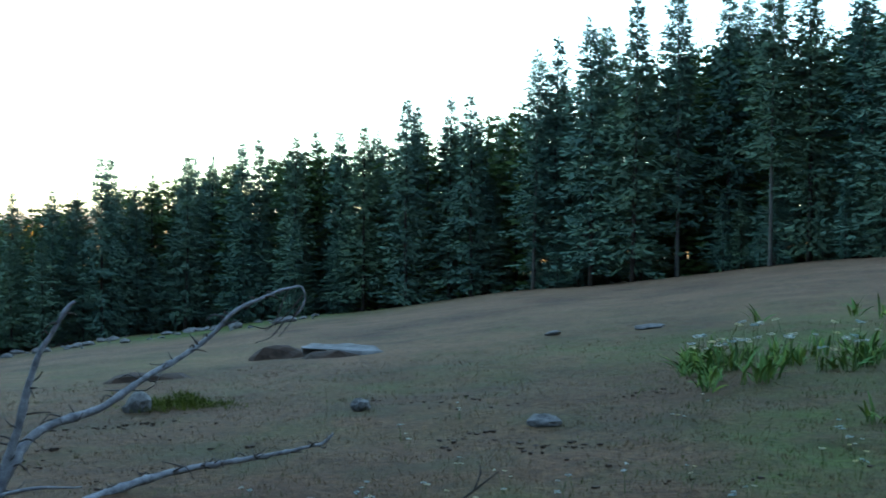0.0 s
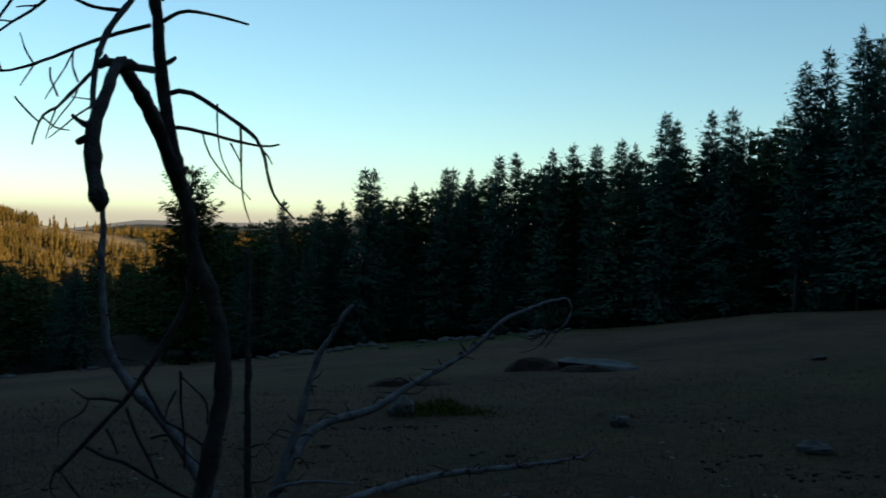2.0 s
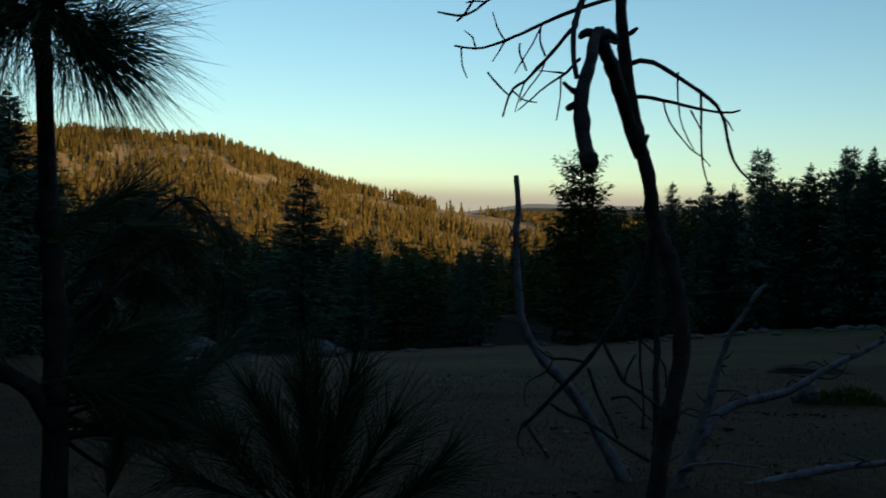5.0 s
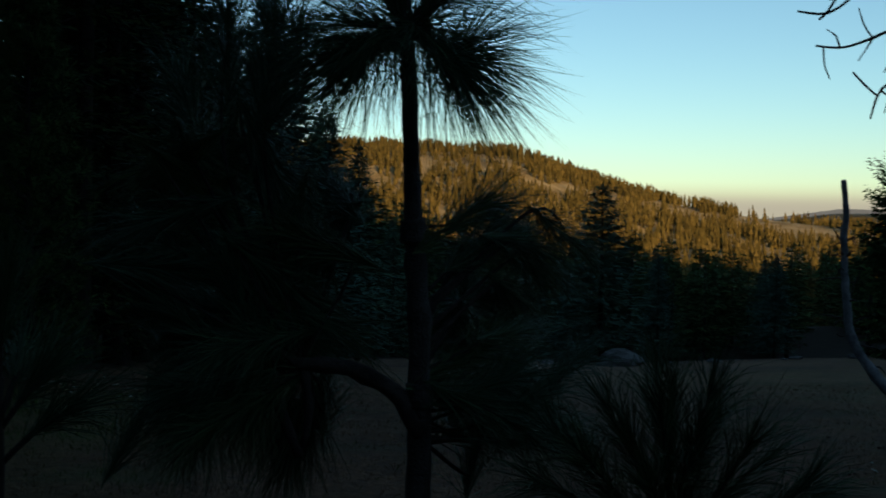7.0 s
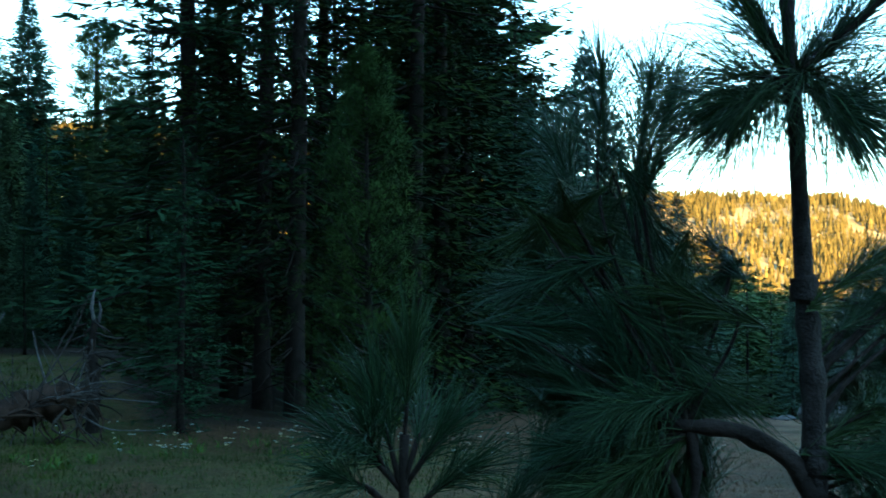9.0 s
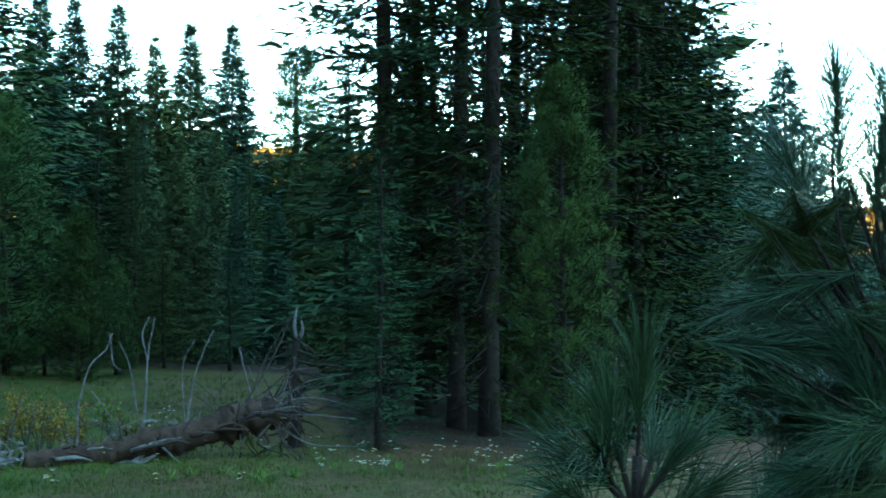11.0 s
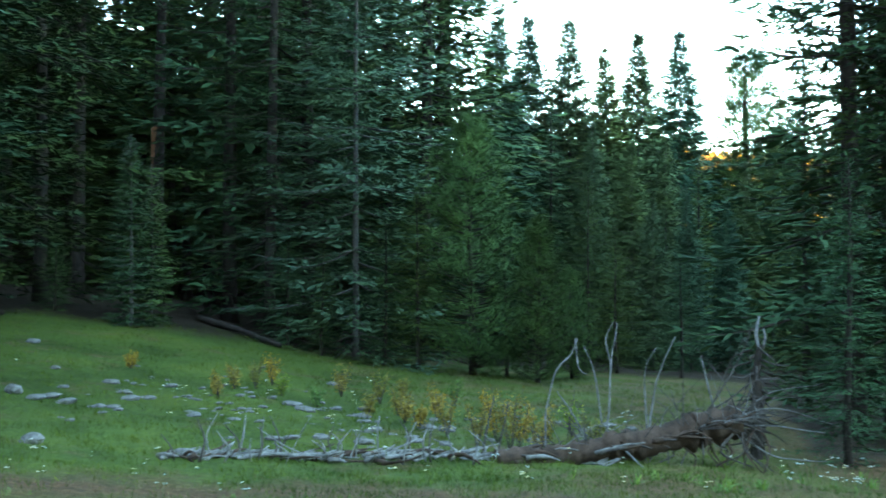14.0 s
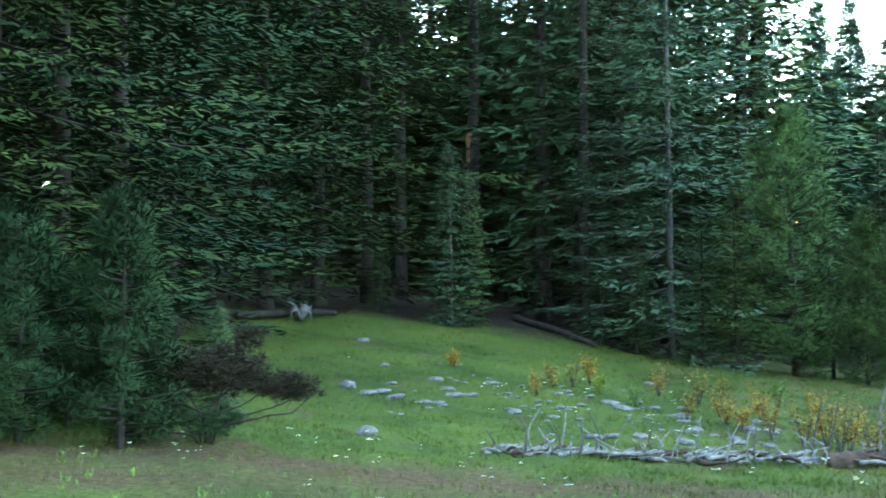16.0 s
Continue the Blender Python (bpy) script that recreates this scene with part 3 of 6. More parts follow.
LITE_FINE = [conifer(45 + i, 15, 2.4, 0.04, 20, 5, 4, 0.3, FIR, BARK, 0.65, 0.05, 0.008, 0, 0.0, 2, 0.5, broad=0.36) for i in range(2)]


class Woods:
    """Trees inside the forest, too many to tell apart: gathered into one mesh for wood and one for needles."""

    def __init__(self):
        self.rows = []

    def add(self, proto, place, tall, wide):
        self.rows.append((proto, place, tall, wide))

    def build(self, name, label, rng):
        for which, title in ((0, name + "_trunks"), (1, name)):
            vs, fs, sizes, off = [], [], [], 0
            for (proto, p, tall, wide) in self.rows:
                me, k = proto[which], tall / proto[2]
                v = np.empty(len(me.vertices) * 3, np.float32)
                me.vertices.foreach_get("co", v)
                v = v.reshape(-1, 3)
                a = rng.random() * 6.28
                c, s = math.cos(a) * k * wide, math.sin(a) * k * wide
                vs.append(np.stack([v[:, 0] * c - v[:, 1] * s + p[0], v[:, 0] * s + v[:, 1] * c + p[1], v[:, 2] * k + p[2]], 1))
                fi = np.empty(len(me.loops), np.int32)
                me.loops.foreach_get("vertex_index", fi)
                n = np.empty(len(me.polygons), np.int32)
                me.polygons.foreach_get("loop_total", n)
                fs.append(fi + off)
                sizes.append(n)
                off += len(v)
            v, f, n = np.vstack(vs), np.hstack(fs), np.hstack(sizes)
            me = bpy.data.meshes.new(title)
            me.vertices.add(len(v))
            me.vertices.foreach_set("co", v.astype(np.float32).ravel())
            me.loops.add(len(f))
            me.loops.foreach_set("vertex_index", f)
            me.polygons.add(len(n))
            me.polygons.foreach_set("loop_start", np.r_[0, np.cumsum(n)[:-1]].astype(np.int32))
            me.materials.append(BARK if which == 0 else FIR)
            me.update(calc_edges=True)
            tagged(new(title, me), label if which else "dark trunks inside the forest, with unseen ones added for shade", "woods", kind="stuff")


woods = Woods()

rnd = random.Random(7)
TREES = "forest edge across the meadow"


def edge(az):
    """Distance of the far forest edge in a direction."""
    return float(np.interp(az, (-30, -20, -10, 0, 12, 24, 38, 46, 52, 58), (60, 66, 74, 80, 88, 88, 76, 66, 58, 50)))


def by_top(az, el, dist):
    """A place and the height of a tree whose top stands at that elevation."""
    p = at(az, dist)
    return p, 1.68 + dist * math.tan(radians(el + 0.12)) - p.z


# trees of the far edge whose tops stand out: direction, elevation of the top, extra distance, kind
SKYLINE = ((20.2, 1.2, 4, 0), (18.4, 1.3, 2, 1), (17.4, 1.25, 3, 2), (16.2, 2.9, 0, 0), (15.7, 2.85, 2, 3), (14.6, 1.6, 3, 1), (13.9, 2.2, 6, 4),
           (12.4, 3.05, 1, 5), (11.9, 3.0, 4, 0), (11.1, 3.0, 7, 2), (9.7, 3.7, 1, 6), (8.9, 3.85, 3, 1), (7.2, 4.05, 0, 3), (6.1, 4.3, 5, 4), (5.0, 4.3, 2, 0),
           (3.9, 4.6, 1, 5), (3.3, 4.4, 6, 2), (1.8, 5.9, 0, 6), (1.3, 5.5, 4, 1), (-0.3, 5.95, 2, 3), (-1.4, 6.1, 1, 0), (-2.9, 4.9, 8, 4))
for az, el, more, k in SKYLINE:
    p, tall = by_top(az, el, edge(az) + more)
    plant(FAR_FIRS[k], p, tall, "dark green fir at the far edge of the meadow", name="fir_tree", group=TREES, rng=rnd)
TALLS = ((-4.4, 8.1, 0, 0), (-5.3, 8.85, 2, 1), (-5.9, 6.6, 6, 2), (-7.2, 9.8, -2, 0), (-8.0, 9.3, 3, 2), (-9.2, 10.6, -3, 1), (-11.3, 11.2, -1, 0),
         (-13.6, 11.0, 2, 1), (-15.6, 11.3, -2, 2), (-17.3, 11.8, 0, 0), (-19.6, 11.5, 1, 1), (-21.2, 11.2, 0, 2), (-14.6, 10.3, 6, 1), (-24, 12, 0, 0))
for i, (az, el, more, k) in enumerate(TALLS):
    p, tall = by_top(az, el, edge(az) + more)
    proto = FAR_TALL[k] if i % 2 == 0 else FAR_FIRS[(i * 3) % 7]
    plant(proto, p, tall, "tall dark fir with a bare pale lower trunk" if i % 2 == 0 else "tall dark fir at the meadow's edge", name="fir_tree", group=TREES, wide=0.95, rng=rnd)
# the lone pine and the fir that stand out before the valley
p, tall = by_top(24.6, 2.65, 72)
plant(conifer(53, 12, 3.4, 0.03, 30, 8, 16, 0.0, PINE, BARK, 0.48, 0.12, 0.016, 20, 1.0, 4, 0.38, broad=0.32, ragged=0.25), p, tall, "broad dark pine standing out against the valley", name="pine_tree", wide=1.0, turn=40)
p, tall = by_top(37.9, 1.15, 68)
plant(FAR_FIRS[0], p, tall, "dark fir standing out against the sunlit hill", name="fir_tree", wide=1.9, turn=10)
# the mass of the forest behind
for i in range(230):
    az = rnd.uniform(-27, 24)
    more = 3 + 32 * rnd.random() ** 1.3
    d = edge(az) + more
    top = float(np.interp(az, (-25, -12, -5, 0, 8, 16, 22), (10.2, 9.3, 6.6, 4.8, 3.6, 1.5, 0.3))) * rnd.uniform(0.82, 1.0) - 0.3
    p, tall = by_top(az, top, d)
    if tall > 3:
        woods.add(LITE[i % 3], p, tall, 1.15)
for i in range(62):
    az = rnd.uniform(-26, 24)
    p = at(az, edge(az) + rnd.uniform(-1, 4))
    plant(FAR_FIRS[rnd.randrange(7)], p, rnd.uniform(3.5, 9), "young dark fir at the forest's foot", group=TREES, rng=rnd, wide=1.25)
for i in range(190):
    az = rnd.uniform(21, 60)
    d = edge(az) + rnd.uniform(0, 45)
    low = float(np.interp(az, (21, 24, 28, 31, 33, 36, 39, 43, 46, 48.5, 51, 60), (-0.1, -0.4, -1.3, -2.1, -1.8, -1.3, -1.2, -1.2, -0.4, 0.9, 1.4, 2.5)))
    p, tall = by_top(az, low - 2.0 * rnd.random() ** 1.3, d)
    if tall > 2.5:
        if d < edge(az) + 9:
            plant(FAR_FIRS[rnd.randrange(7)] if rnd.random() < 0.8 else FAR_PINES[rnd.randrange(3)], p, min(tall, 16), "dark conifer below the meadow", group="trees below the meadow", rng=rnd, wide=1.3)
        else:
            woods.add(LITE[i % 3], p, min(tall, 17), 1.4)


# ---- woods of the sunlit hill ----
def hill_woods():
    """Small far conifers, all in one mesh: a stem and ragged tiers of boughs each."""
    rng = np.random.default_rng(5)
    verts, faces = [], []
    n = 0
    while n < 28000:
        az = rng.uniform(18, 84)
        r = math.sqrt(rng.uniform(330**2, 1010**2)) if rng.random() < 0.85 else rng.uniform(180, 420)
        x, y = -math.sin(radians(az)) * r, math.cos(radians(az)) * r
        bare = 1.1 * noise.noise(Vector((az * 0.15, (r - 35 * az) * 0.016, 3.0))) + 0.5 * noise.noise(Vector((x * 0.04, y * 0.04, 9.0)))
        if r > 450 and bare > 0.28 and rng.random() < 0.8 and az < 60:
            continue
        rise = math.degrees(math.atan2(height(x, y) - 1.65, r))
        band = abs(rise - float(np.interp(az, (24, 26, 32, 37.5, 41), (-1.6, -1.3, -0.45, 0.5, 1.0)))) - 0.25 * noise.noise(Vector((az * 0.9, 2.0, rise)))
        if 24 < az < 41.5 and band < 0.24 and rng.random() < 0.92:
            continue
        if 41.5 < az < 47 and 1.5 < rise < 2.5 and rng.random() < 0.65:
            continue
        if az < 30 and r > 560 and rng.random() < 0.5:
            continue
        z = float(roughen([x], [y], [height(x, y)])[0]) - 0.4
        h = rng.uniform(4, 11) * (1.0 if r > 450 else 1.25)
        w = h * rng.uniform(0.12, 0.2)
        o = len(verts)
        tiers = 3
        for t in range(tiers):
            zz = h * (0.1 + 0.62 * t / (tiers - 1))
            ww = w * (1.0, 0.85, 0.5)[t] * rng.uniform(0.75, 1.25)
            a0 = rng.random() * 6.28
            q = len(verts)
            verts.append((x, y, z + zz + h * (0.42 if t < tiers - 1 else 0.28)))
            for k in range(5):
                a = a0 + k * 1.2566 + rng.normal(0, 0.2)
                rr = ww * rng.uniform(0.55, 1.25)
                verts.append((x + rr * math.cos(a), y + rr * math.sin(a), z + zz - h * 0.05 * rng.random()))
            faces += [(q, q + 1 + k, q + 1 + (k + 1) % 5) for k in range(5)]
        n += 1
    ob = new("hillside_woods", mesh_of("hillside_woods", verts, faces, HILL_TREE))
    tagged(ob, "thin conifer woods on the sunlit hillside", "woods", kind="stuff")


hill_woods()


# ---- haze along the horizon, painted on glowing sheets far beyond the hill ----
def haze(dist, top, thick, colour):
    m = bpy.data.materials.new("glowing_evening_haze")
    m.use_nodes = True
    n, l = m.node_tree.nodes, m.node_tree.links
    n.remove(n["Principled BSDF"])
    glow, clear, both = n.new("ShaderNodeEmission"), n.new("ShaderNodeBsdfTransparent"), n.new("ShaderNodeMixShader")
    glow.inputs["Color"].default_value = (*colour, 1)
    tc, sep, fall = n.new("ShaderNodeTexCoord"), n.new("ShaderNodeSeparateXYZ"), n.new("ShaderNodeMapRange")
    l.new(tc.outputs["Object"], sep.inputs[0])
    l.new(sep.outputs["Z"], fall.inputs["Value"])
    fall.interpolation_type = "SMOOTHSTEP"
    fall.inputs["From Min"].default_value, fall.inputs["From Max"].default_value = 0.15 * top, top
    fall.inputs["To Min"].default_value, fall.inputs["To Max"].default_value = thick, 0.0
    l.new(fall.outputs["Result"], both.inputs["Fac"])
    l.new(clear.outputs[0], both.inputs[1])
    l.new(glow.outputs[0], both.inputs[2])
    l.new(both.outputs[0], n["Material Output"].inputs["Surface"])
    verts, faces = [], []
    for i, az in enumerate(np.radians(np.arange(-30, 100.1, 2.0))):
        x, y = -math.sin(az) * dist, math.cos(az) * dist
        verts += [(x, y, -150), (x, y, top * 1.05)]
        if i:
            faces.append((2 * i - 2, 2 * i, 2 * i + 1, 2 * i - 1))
    tagged(new("backdrop", mesh_of("backdrop", verts, faces, m)), "glowing sheet painted as grey mauve evening haze along the far horizon", "haze", kind="structure")


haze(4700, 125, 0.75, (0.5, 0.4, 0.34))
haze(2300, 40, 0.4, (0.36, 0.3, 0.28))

# ---- the near forest ----
NEAR_FIRS = [conifer(70 + i, 15, 2.4 + 0.25 * i, 0.03 + 0.02 * i, 40, 8, 12, 0.32, FIR, BARK, 0.72, 0.1, 0.009, 16, 0.3, 1, 0.23) for i in range(4)]
NEAR_SHADED = [conifer(76 + i, 16, 2.6 + 0.3 * i, 0.04, 42, 8, 14, 0.36, SHADED_FIR, BARK, 0.7, 0.1, 0.009, 16, 0.3, 1, 0.19) for i in range(2)]
NEAR_BARE = [conifer(80 + i, 18, 2.5, 0.1, 46, 7, 12, 0.38, SHADED_FIR, BARK, 0.5, 0.2, 0.0072, 70, 0.5, 1, 0.17) for i in range(2)]
OPEN_FIR = conifer(90, 14, 2.5, 0.015, 34, 9, 22, 0.24, FIR_BLUE, BARK_PALE, 0.7, 0.06, 0.0042, 10, 0.3, 2, 0.19, hang=0.25)
THIN_FIR = conifer(91, 6, 0.95, 0.03, 28, 9, 14, 0.2, FIR, BARK_PALE, 0.6, 0.06, 0.008, 6, 1.0, 1, 0.17, hang=0.3)
BARE_FIR = conifer(95, 18, 2.6, 0.3, 34, 7, 11, 0.35, FIR, BARK, 0.5, 0.15, 0.0085, 60, 0.5, 0, 0.24)
BLUE_FIRS = [conifer(92 + i, 12, 2.3 + 0.2 * i, 0.04, 50, 8, 14, 0.26, FIR_BLUE, BARK_PALE, 0.8, 0.06, 0.006, 10, 0.3, 4, 0.27, broad=0.21, ragged=0.1) for i in range(3)]
NEAR_PINES = [bushy(100 + i, 7, 1.8 + 0.2 * i, 0.03, 210, 0.2, (PINE, PINE_YOUNG)[i], BARK, 0.013, 4, 44, 0.6, 0.06) for i in range(2)]
SAPLINGS = [bushy(108 + i, 2, 0.56 + 0.06 * i, 0.07, 84, 0.095, NEEDLE_DARK, BARK, 0.013, 5, 50, 0.8, 0.075, 0.1) for i in range(2)]
BIG_PINES = [conifer(110 + i, 14, 3.0, 0.06, 27, 8, 20, 0.34, SHADED_FIR, BARK, 0.6, 0.12, 0.009, 16, 0.3, 3, 0.16, broad=0.23, fan=0.38, hang=0.32, ragged=0.28, level=1.8) for i in range(2)]
MID_FIRS = [conifer(113 + i, 16, 2.4 + 0.3 * i, 0.04, 42, 8, 9, 0.32, FIR, BARK, 0.66, 0.1, 0.009, 10, 0.3, 1, 0.28) for i in range(3)]
SPARSE_PINE = bushy(105, 12, 2.1, 0.2, 90, 0.4, PINE, BARK, slim=0.07, needles=40)

FOREST = "near forest edge"


def stand(proto, az, dist, tall=None, el=None, label="dark green fir at the edge of the near forest", name="fir_tree", **kw):
    p = at(az, dist)
    if el is not None:
        tall = 1.65 + dist * math.tan(radians(el)) - p.z
    return plant(proto, p, tall, label, name=name, group=FOREST, rng=rnd, **kw)


# the clump beside the fallen tree
stand(NEAR_FIRS[0], 74.7, 15.5, el=6.5, label="young fir with pale lichened boughs", wide=1.45)
stand(SPARSE_PINE, 77.4, 48, el=11.4, label="thin pine against the bright sky", name="pine_tree", wide=1.25)
stand(MID_FIRS[1], 75.4, 31, el=13.5, wide=0.8)
stand(NEAR_PINES[0], 66.0, 15.2, el=10.3, label="young green pine at the forest's edge", name="pine_tree", wide=0.8)
for i, (az, d, tall) in enumerate(((70.6, 19, 18), (69.2, 18.2, 19), (67.9, 21, 17), (74.0, 19.5, 17), (72.3, 21, 17))):
    stand(NEAR_FIRS[1] if i == 3 else NEAR_BARE[i % 2], az, d, tall, label="tall fir with a dark bare lower trunk")
for i, (az, d, tall) in enumerate(((75.6, 24, 7), (71.6, 24, 11), (66.8, 24, 10), (64.8, 22, 13), (63.4, 20.5, 17), (61.9, 21.5, 18), (60.6, 23, 15), (65.6, 28, 13),
                                   (68.6, 28, 11), (72.6, 30, 10), (61.2, 29, 14), (63.0, 33, 14), (59.4, 32, 11))):
    stand(FAR_FIRS[i % 7] if d > 29 else NEAR_SHADED[i % 2] if az < 66 else MID_FIRS[i % 3] if d > 23.5 else NEAR_FIRS[i % 4], az, d, tall, wide=0.95)
stand(FAR_FIRS[2], 54.6, 34, el=11.0)
stand(MID_FIRS[0], 58.0, 26, el=14.5, wide=0.8)
stand(FAR_FIRS[1], 56.4, 30, el=8.0)
stand(FAR_FIRS[3], 52.3, 40, el=4.5)
for i, (az, d, el) in enumerate(((55.6, 33, 8.6), (53.4, 36, 7.3), (51.6, 38, 5.2), (57.0, 31, 9.5), (50.0, 42, 3.2), (58.2, 27, 9.0), (55.0, 38, 6.5), (52.6, 30, 2.0))):
    stand(FAR_FIRS[i % 7], az, d, el=el, wide=1.2)
# the gap with the bright sky
for i, (az, d, el) in enumerate(((89.7, 44, 13.6), (87.65, 46, 13.3), (85.85, 45, 13.1), (83.9, 43, 11.7), (82.4, 44, 12.4), (80.55, 46, 12.4), (86.8, 40, 8.8), (84.9, 39, 8.2), (83.1, 37, 7.2), (81.5, 38, 7.4),
                                 (79.9, 41, 6.4), (77.6, 44, 6.2), (76.6, 40, 7.2), (88.8, 41, 10.2), (85.2, 34, 5.8), (80.4, 35, 5.0), (78.6, 36, 4.4), (82.2, 34, 4.6),
                                 (76.2, 43, 9.4), (83.2, 49, 8.0), (86.9, 50, 8.6), (81.5, 50, 7.6), (84.8, 52, 8.0))):
    stand(BLUE_FIRS[i % 3] if i < 6 or i % 4 != 2 else NEAR_FIRS[i % 4], az, d, el=el, label="slender fir with pale boughs against the sky", wide=1.08 if i < 6 else 0.9)
# the wall of trees over the bank
stand(OPEN_FIR, 96.6, 28, 15, label="pale trunked fir with open tiers of boughs", turn=30)
stand(NEAR_PINES[1], 91.1, 27, el=8.5, label="full green pine over the bank", name="pine_tree", wide=1.1)
stand(NEAR_PINES[0], 87.9, 26, el=3.7, label="small bushy pine at the foot of the bank", name="pine_tree")
stand(NEAR_PINES[1], 86.3, 28, el=1.2, label="small bushy pine at the foot of the bank", name="pine_tree")
stand(THIN_FIR, 107.0, 27, el=7.3, label="thin young fir with a pale trunk", wide=1.1)
stand(THIN_FIR, 106.1, 27.4, el=6.0, label="thin young fir beside its twin", wide=1.15)
for i, (az, d, tall) in enumerate(((93.4, 32, 20), (94.9, 34, 22), (92.6, 33, 17), (91.9, 36, 21), (98.7, 31, 19), (100.6, 29.5, 18), (102.4, 31.5, 19), (97.4, 36, 22), (103.3, 38, 20), (109.2, 33, 18),
                                   (111.0, 30.5, 18), (113.4, 29, 17), (115.8, 27.5, 17), (118.6, 26, 16), (107.6, 41, 20), (105.3, 44, 21), (112.2, 38, 20), (100.0, 42, 22), (116.8, 35, 19), (95.4, 42, 24),
                                   (120.4, 21.5, 16), (122.6, 18.5, 15), (125.4, 16.5, 14), (128.4, 16, 14), (131, 15.5, 13), (123.8, 23, 17), (128, 22, 17), (132, 21, 17))):
    if 103 < az < 113:
        stand(BARE_FIR, az, d, tall, label="tall fir with a bare dark lower trunk inside the forest")
    elif az > 108 and d < 36:
        stand(BIG_PINES[i % 2], az, d, tall, label="big pine beside the grassy bank, its needles darkened for shade", name="pine_tree", wide=1.05)
    else:
        stand(FAR_FIRS[i % 7] if d > 43 else MID_FIRS[i % 3] if d > 31 else NEAR_FIRS[i % 4] if i % 5 else NEAR_BARE[i % 2], az, d, tall, label="big dark fir over the grassy bank", wide=1.05)
p = at(105.7, 35)
red = thing("pine_tree", p, "pine with reddish bark inside the forest", "tree", FOREST)
rt, rc, _ = conifer(120, 18, 2.2, 0.4, 26, 6, 12, 0.3, FIR, BARK, 0.6, 0.15, 0.011, 20)
part("trunk", rt, red)
part("crown", rc, red)
# reddish bare bark; the orange light on it is painted into the colour
part("lit_bare_patch", limb_mesh("lit_bare_patch", [(0, 0, 3.3), (0.01, 0, 4.1), (0.02, 0, 5.0)], 0.19, 0.18, BARK_RED_LIT, 0.1, 12, 0.1, 0.004, 3, 0), red, "reddish bare patch with orange light put into its colour")
for i, (az, d, tall) in enumerate(((99.8, 28, 3.2), (95.2, 27, 3.4), (93.6, 26.5, 4.0), (89.4, 27, 3.4), (110.3, 28.5, 2.2), (84.0, 31, 3.6), (81.0, 31, 3.2), (98.2, 27.4, 2.6))):
    stand(NEAR_FIRS[(i + 1) % 4], az, d, tall, label="young fir at the foot of the forest", wide=1.4)
for i, (az, tall) in enumerate(((97.2, 17), (98.8, 18), (100.4, 18))):
    stand(FAR_FIRS[i], az, 47, tall, label="tall dark fir deep in the forest", wide=1.1, turn=50 * i)
for i in range(130):
    az = rnd.uniform(52, 134)
    p = at(az, rnd.uniform(40, 62) if az > 90 or az < 76 else rnd.uniform(58, 80))
    woods.add(LITE_FINE[i % 2] if az > 90 and i % 2 else LITE[i % 3], p, rnd.uniform(8, 11) if 90 < az < 113 else rnd.uniform(9, 11) if 63 < az < 76 else rnd.uniform(14, 21) if az > 90 or 60 < az < 76 else rnd.uniform(3, 6), 1.2)
for i in range(56):
    az = 75.5 + 14.5 * i / 55
    p, tall = by_top(az, rnd.uniform(5.8, 7.8) if not 77.9 < az < 79.6 else 6.2, rnd.uniform(52, 66))
    woods.add(LITE[i % 3], p, tall, 1.15)
for i in range(46):
    woods.add(LITE_FINE[i % 2], at(rnd.uniform(101, 115), rnd.uniform(37, 58)), rnd.uniform(9, 13), 1.5)
for i in range(40):
    woods.add(LITE[i % 3], at(92 + 28 * (i + rnd.random()) / 40, rnd.uniform(60, 76)), rnd.uniform(8, 10), 1.6)
# unseen trees behind the start, added to take light off the bank's trees
for i in range(34):
    woods.add(LITE[i % 3], at(rnd.uniform(137, 190), rnd.uniform(13, 26)), rnd.uniform(12, 18), 1.4)
woods.build("dark_forest", "dark conifers deep in the forest, with unseen ones added for shade", rnd)
# saplings before the bank
for i, (az, d, tall, w) in enumerate(((123.1, 11.6, 2.35, 0.85), (127.4, 11.8, 2.15, 1.1), (125.2, 12.9, 1.7, 1.2), (121.3, 13.2, 1.1, 1.1), (129.4, 11.3, 1.5, 1.2))):
    stand(SAPLINGS[i % 2], az, d, tall, label="small bushy pine sapling in the meadow" if tall > 2 else "low dark pine sapling among its taller neighbours", name="pine_sapling", wide=w)
stand(BLUE_FIRS[0], 118.6, 13.3, el=-0.1, label="little blue-green fir behind the half-dead bush", wide=1.5)

# ---- the dead sapling close by: limbs in centimetres, across, away and up ----
snag_at = Vector((-1.124, 2.255, -0.08))
dead_sapling = thing("dead_sapling", snag_at, "dead leafless sapling with a broken, hanging leader", "dead tree", turn=21.9)


def limb(parent, name, r0, r1, *pts, mat=DARK_WOOD, seed=[0], sides=6, kink=0.0008, knots=2, step=0.02, label=""):
    seed[0] += 1
    return part(name, limb_mesh(name, [(u / 100, v / 100, w / 100) for u, v, w in pts], r0 / 100, r1 / 100, mat, step, sides, 0.25, kink, seed[0], knots), parent, label)


limb(dead_sapling, "trunk", 1.1, 2.9, (-12.4, 0, 239.6), (-11.9, 0, 222.9), (-10.7, 0, 210.2), (-9.6, 0, 201.8), (-7.2, 0, 189.1), (-4, 0, 177.2), (-3, 0, 170.2), (1.1, 0, 159.7), (3.7, 0, 147), (2.9, 0, 136.4), (1.1, 0, 124.9), (0, 0, 116.9), (-0.5, 0, 102.5), (2.4, 0, 24.5), (3, 0, -12), sides=9, knots=9, kink=0.0015)
